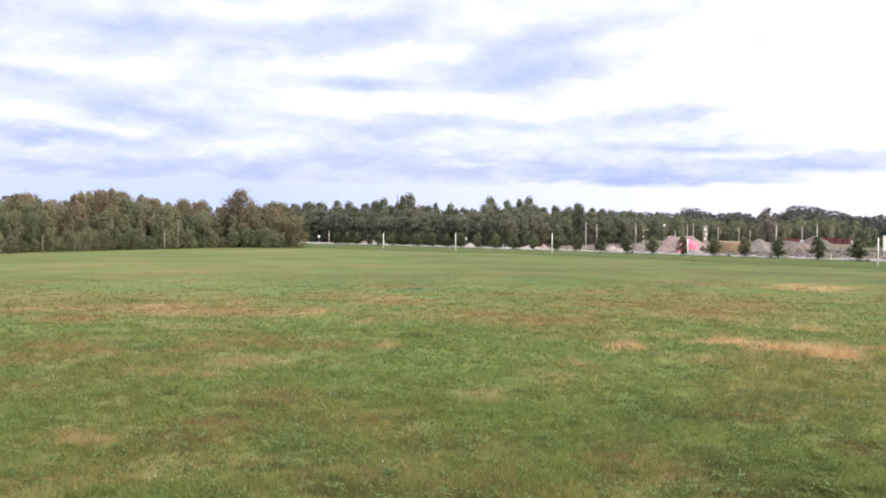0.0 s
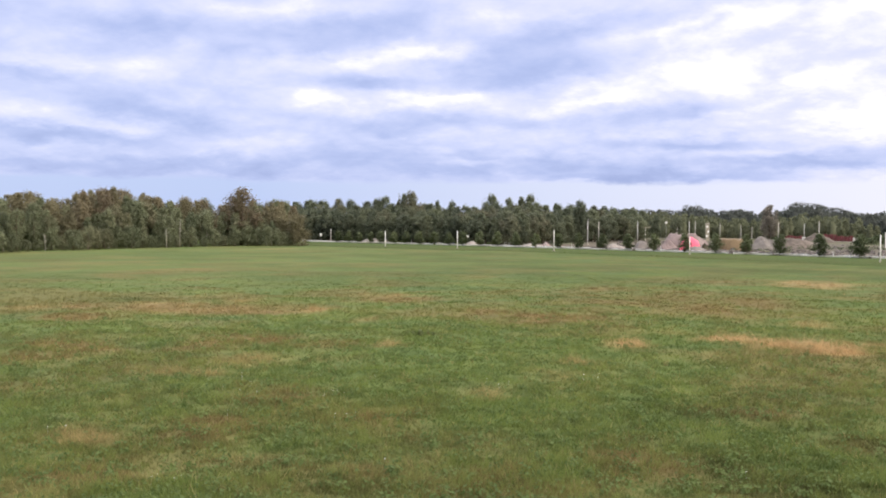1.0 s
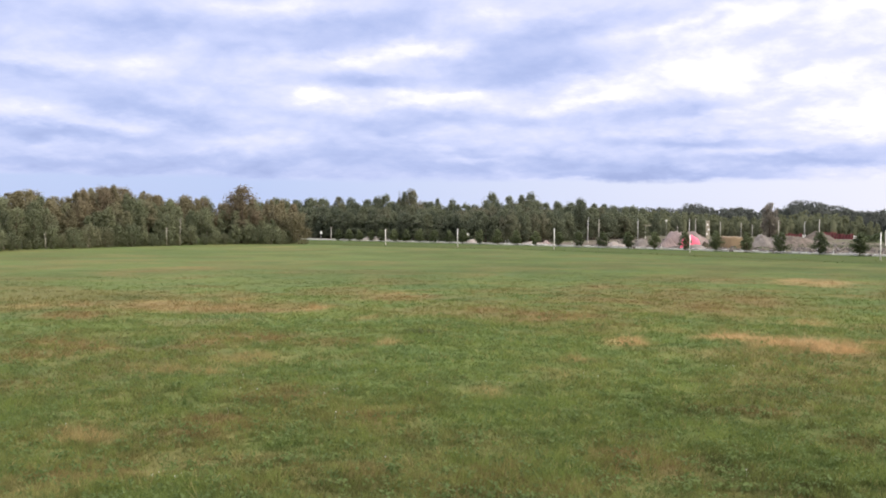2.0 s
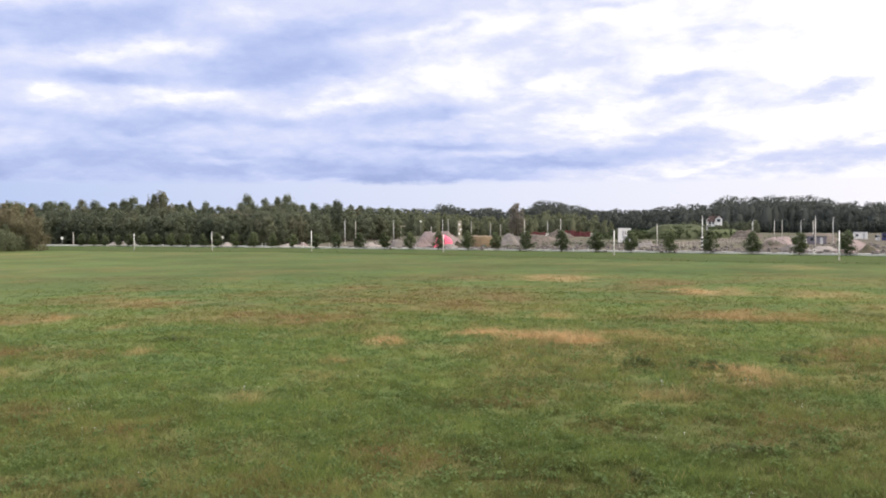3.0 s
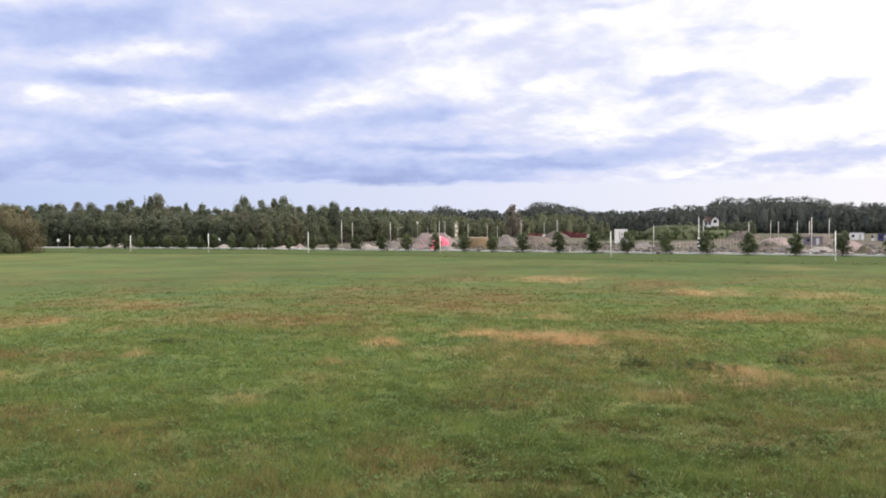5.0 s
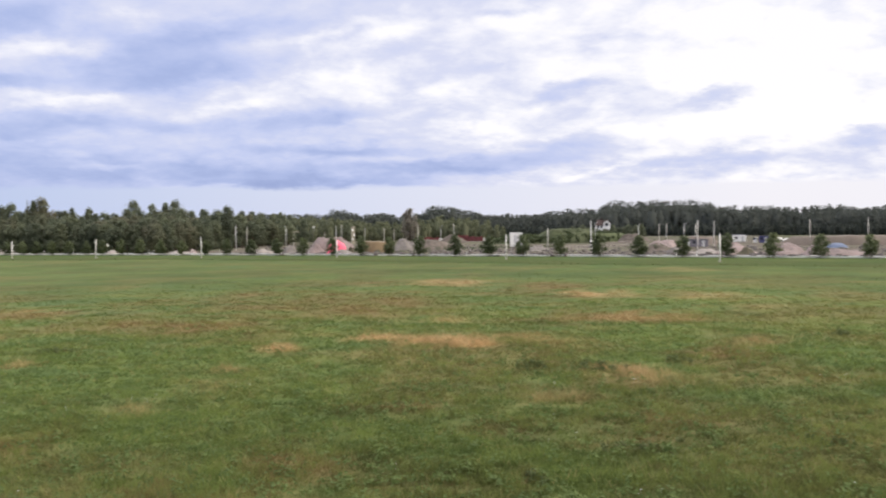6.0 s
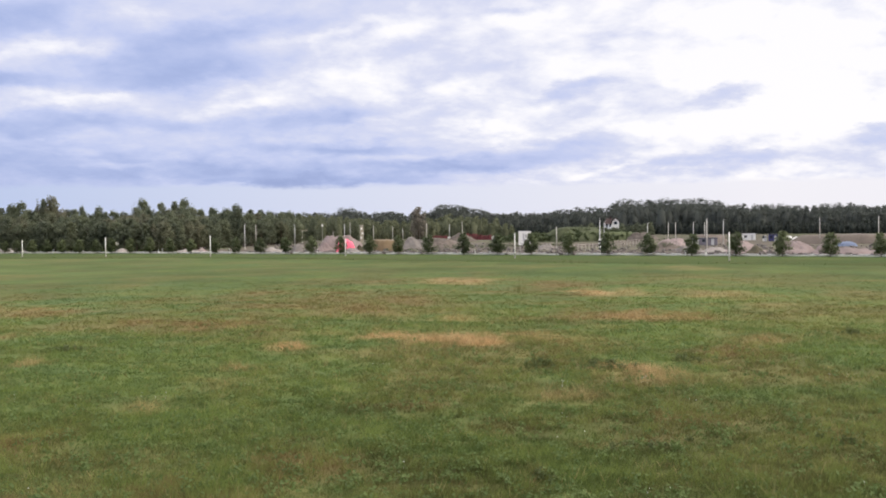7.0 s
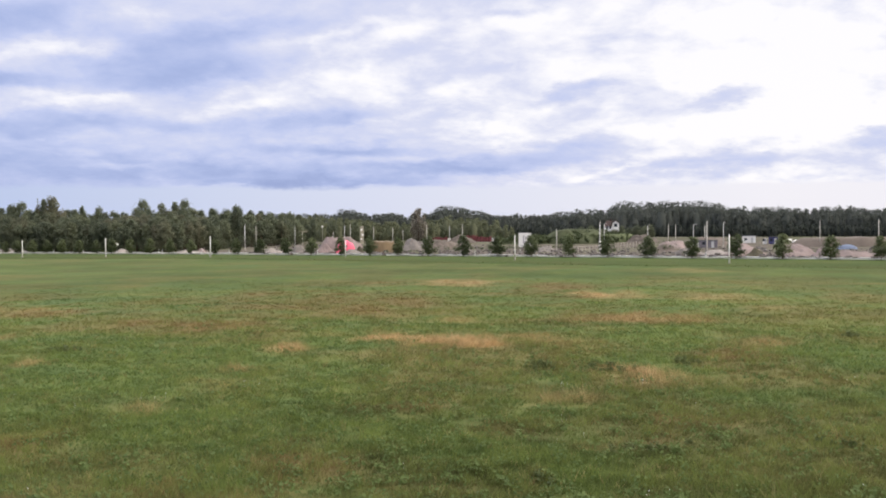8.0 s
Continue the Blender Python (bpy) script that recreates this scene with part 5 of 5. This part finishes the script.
def flowers():
    """White flower heads on thin stems, here and there in the near grass."""
    r = np.random.RandomState(71)
    v, f = [], []
    for _ in range(26):
        az, d = radians(r.uniform(-40, 33)), r.uniform(26, 52)
        for _ in range(r.randint(1, 5)):
            x, y = d * math.sin(az) + r.normal(0, 0.35), d * math.cos(az) + r.normal(0, 0.35)
            z, s = float(relief(x, y)) + r.uniform(0.16, 0.3), r.uniform(0.014, 0.026)
            o = len(v)
            v.append((x, y, z + 0.02))
            v += [(x + math.cos(k * 1.0472) * s, y + math.sin(k * 1.0472) * s, z) for k in range(6)]
            f += [(o, o + 1 + k, o + 1 + (k + 1) % 6) for k in range(6)]
            o = len(v)
            v += [(x - 0.003, y, z - 0.3), (x + 0.003, y, z - 0.3), (x, y, z)]
            f.append((o, o + 1, o + 2))
    return tagged(new("white_flowers", mesh_from("white_flowers", v, f, PETAL)), "small white meadow flowers in the grass", "flowers", kind="stuff")


flowers()


# ---------------------------------------------------------------- rough growth and rubble about the site
def rough_growth(name, label, spots, count, size, mat, seed):
    """Weeds and low bushes over banks: x, y, half width, half depth, height of the ground at the middle."""
    r = np.random.RandomState(seed)
    cs, rs = [], []
    for x, y, w, h, z in spots:
        n = int(20 + w * h * 1.1)
        a, q = r.uniform(0, 6.283, n), np.sqrt(r.rand(n))
        px, py = x + np.cos(a) * q * w, y + np.sin(a) * q * h
        lift = z * np.clip(1.15 - q, 0, 1) ** 0.8
        cs.append(np.stack([px, py, lift * 0.92 + 0.15], -1))
        rs.append(r.uniform(0.3, 0.95, n))
    v, f = leaf_sheets(r, np.concatenate(cs), np.concatenate(rs), count, size)
    v[:, 2] = np.maximum(v[:, 2], 0.0)
    return tagged(new(name, mesh_from(name, v, f, mat)), label, "weeds", kind="stuff")


rough_growth("bank_weeds", "rough green weeds and low bushes over earth banks", [
    (93.0, 370, 15, 11, 4.7), (112, 382, 12, 9, 3.8), (73.8, 372, 14, 10, 3.4), (120, 436, 26, 9, 5.3)], 42000, 0.42, LEAF_BANK, 81)
rough_growth("soil_weeds", "sparse dull weeds over bare soil at the site", [
    (85.5, 243, 4, 3, 1.5), (132, 352, 16, 6, 1.0), (60, 300, 16, 6, 0.5), (35, 290, 12, 5, 0.5), (20, 262, 8, 3, 0.3)], 2600, 0.3, LEAF_FAR_LIGHT, 82)


def rubble(seed=83):
    """Broken stone and clods strewn over the bare ground of the site."""
    r = np.random.RandomState(seed)
    cube = np.array([(x, y, z) for x in (-1, 1) for y in (-1, 1) for z in (-1, 1)], float)
    quads = np.array([(0, 1, 3, 2), (4, 6, 7, 5), (0, 4, 5, 1), (2, 3, 7, 6), (0, 2, 6, 4), (1, 5, 7, 3)])
    vs, fs = [], []
    n = 2600
    x = r.uniform(-25, 175, n)
    y = road_near(x) + r.uniform(11, 150, n) * r.rand(n)
    for k in range(n):
        s = r.uniform(0.1, 0.42) * (1, 1, 1.6)[r.randint(3)]
        shape = cube * np.array([1.0, 0.8, 0.55]) * s * r.uniform(0.55, 1.2, (8, 3))
        a = r.uniform(0, 6.283)
        ca, sa = math.cos(a), math.sin(a)
        shape = np.stack([shape[:, 0] * ca - shape[:, 1] * sa, shape[:, 0] * sa + shape[:, 1] * ca, shape[:, 2] + s * 0.3], -1)
        vs.append(shape + np.array([x[k], y[k], 0]))
        fs.append(quads + k * 8)
    return tagged(new("rubble", mesh_from("rubble", np.concatenate(vs), np.concatenate(fs), GREY_GRAVEL)), "grey broken stone strewn over bare ground", "rubble", kind="stuff")


rubble()


# pale bare birch stems that stand out at the wood edge
def birch_stem(x, y, height, lean):
    ob = thing("birch_stem", "pale bare birch stem at the wood edge", "tree", (x, y, float(relief(x, y)) - 0.05), group="bare birch stems")
    bm = bmesh.new()
    tube(bm, [(0, 0, 0), (lean * 0.4, 0, height * 0.5), (lean, 0.1, height)], [0.08, 0.06, 0.03], 8)
    part("trunk", bm, BIRCH_BARK, ob, smooth=True)
    for k in range(4):
        h = height * (0.55 + 0.1 * k)
        bm = bmesh.new()
        side = -1 if k % 2 else 1
        tube(bm, [(lean * h / height, 0, h), (lean * h / height + side * 0.5, 0.1, h + 0.5)], [0.05, 0.015], 6)
        part("branch", bm, BIRCH_BARK, ob)
    return ob


for az, d, h, lean in ((-29.43, 257.5, 7.4, 0.2), (-36.6, 232, 3.8, -0.2), (-30.15, 254, 5.0, -0.2)):
    birch_stem(*place(az, d), h, lean)
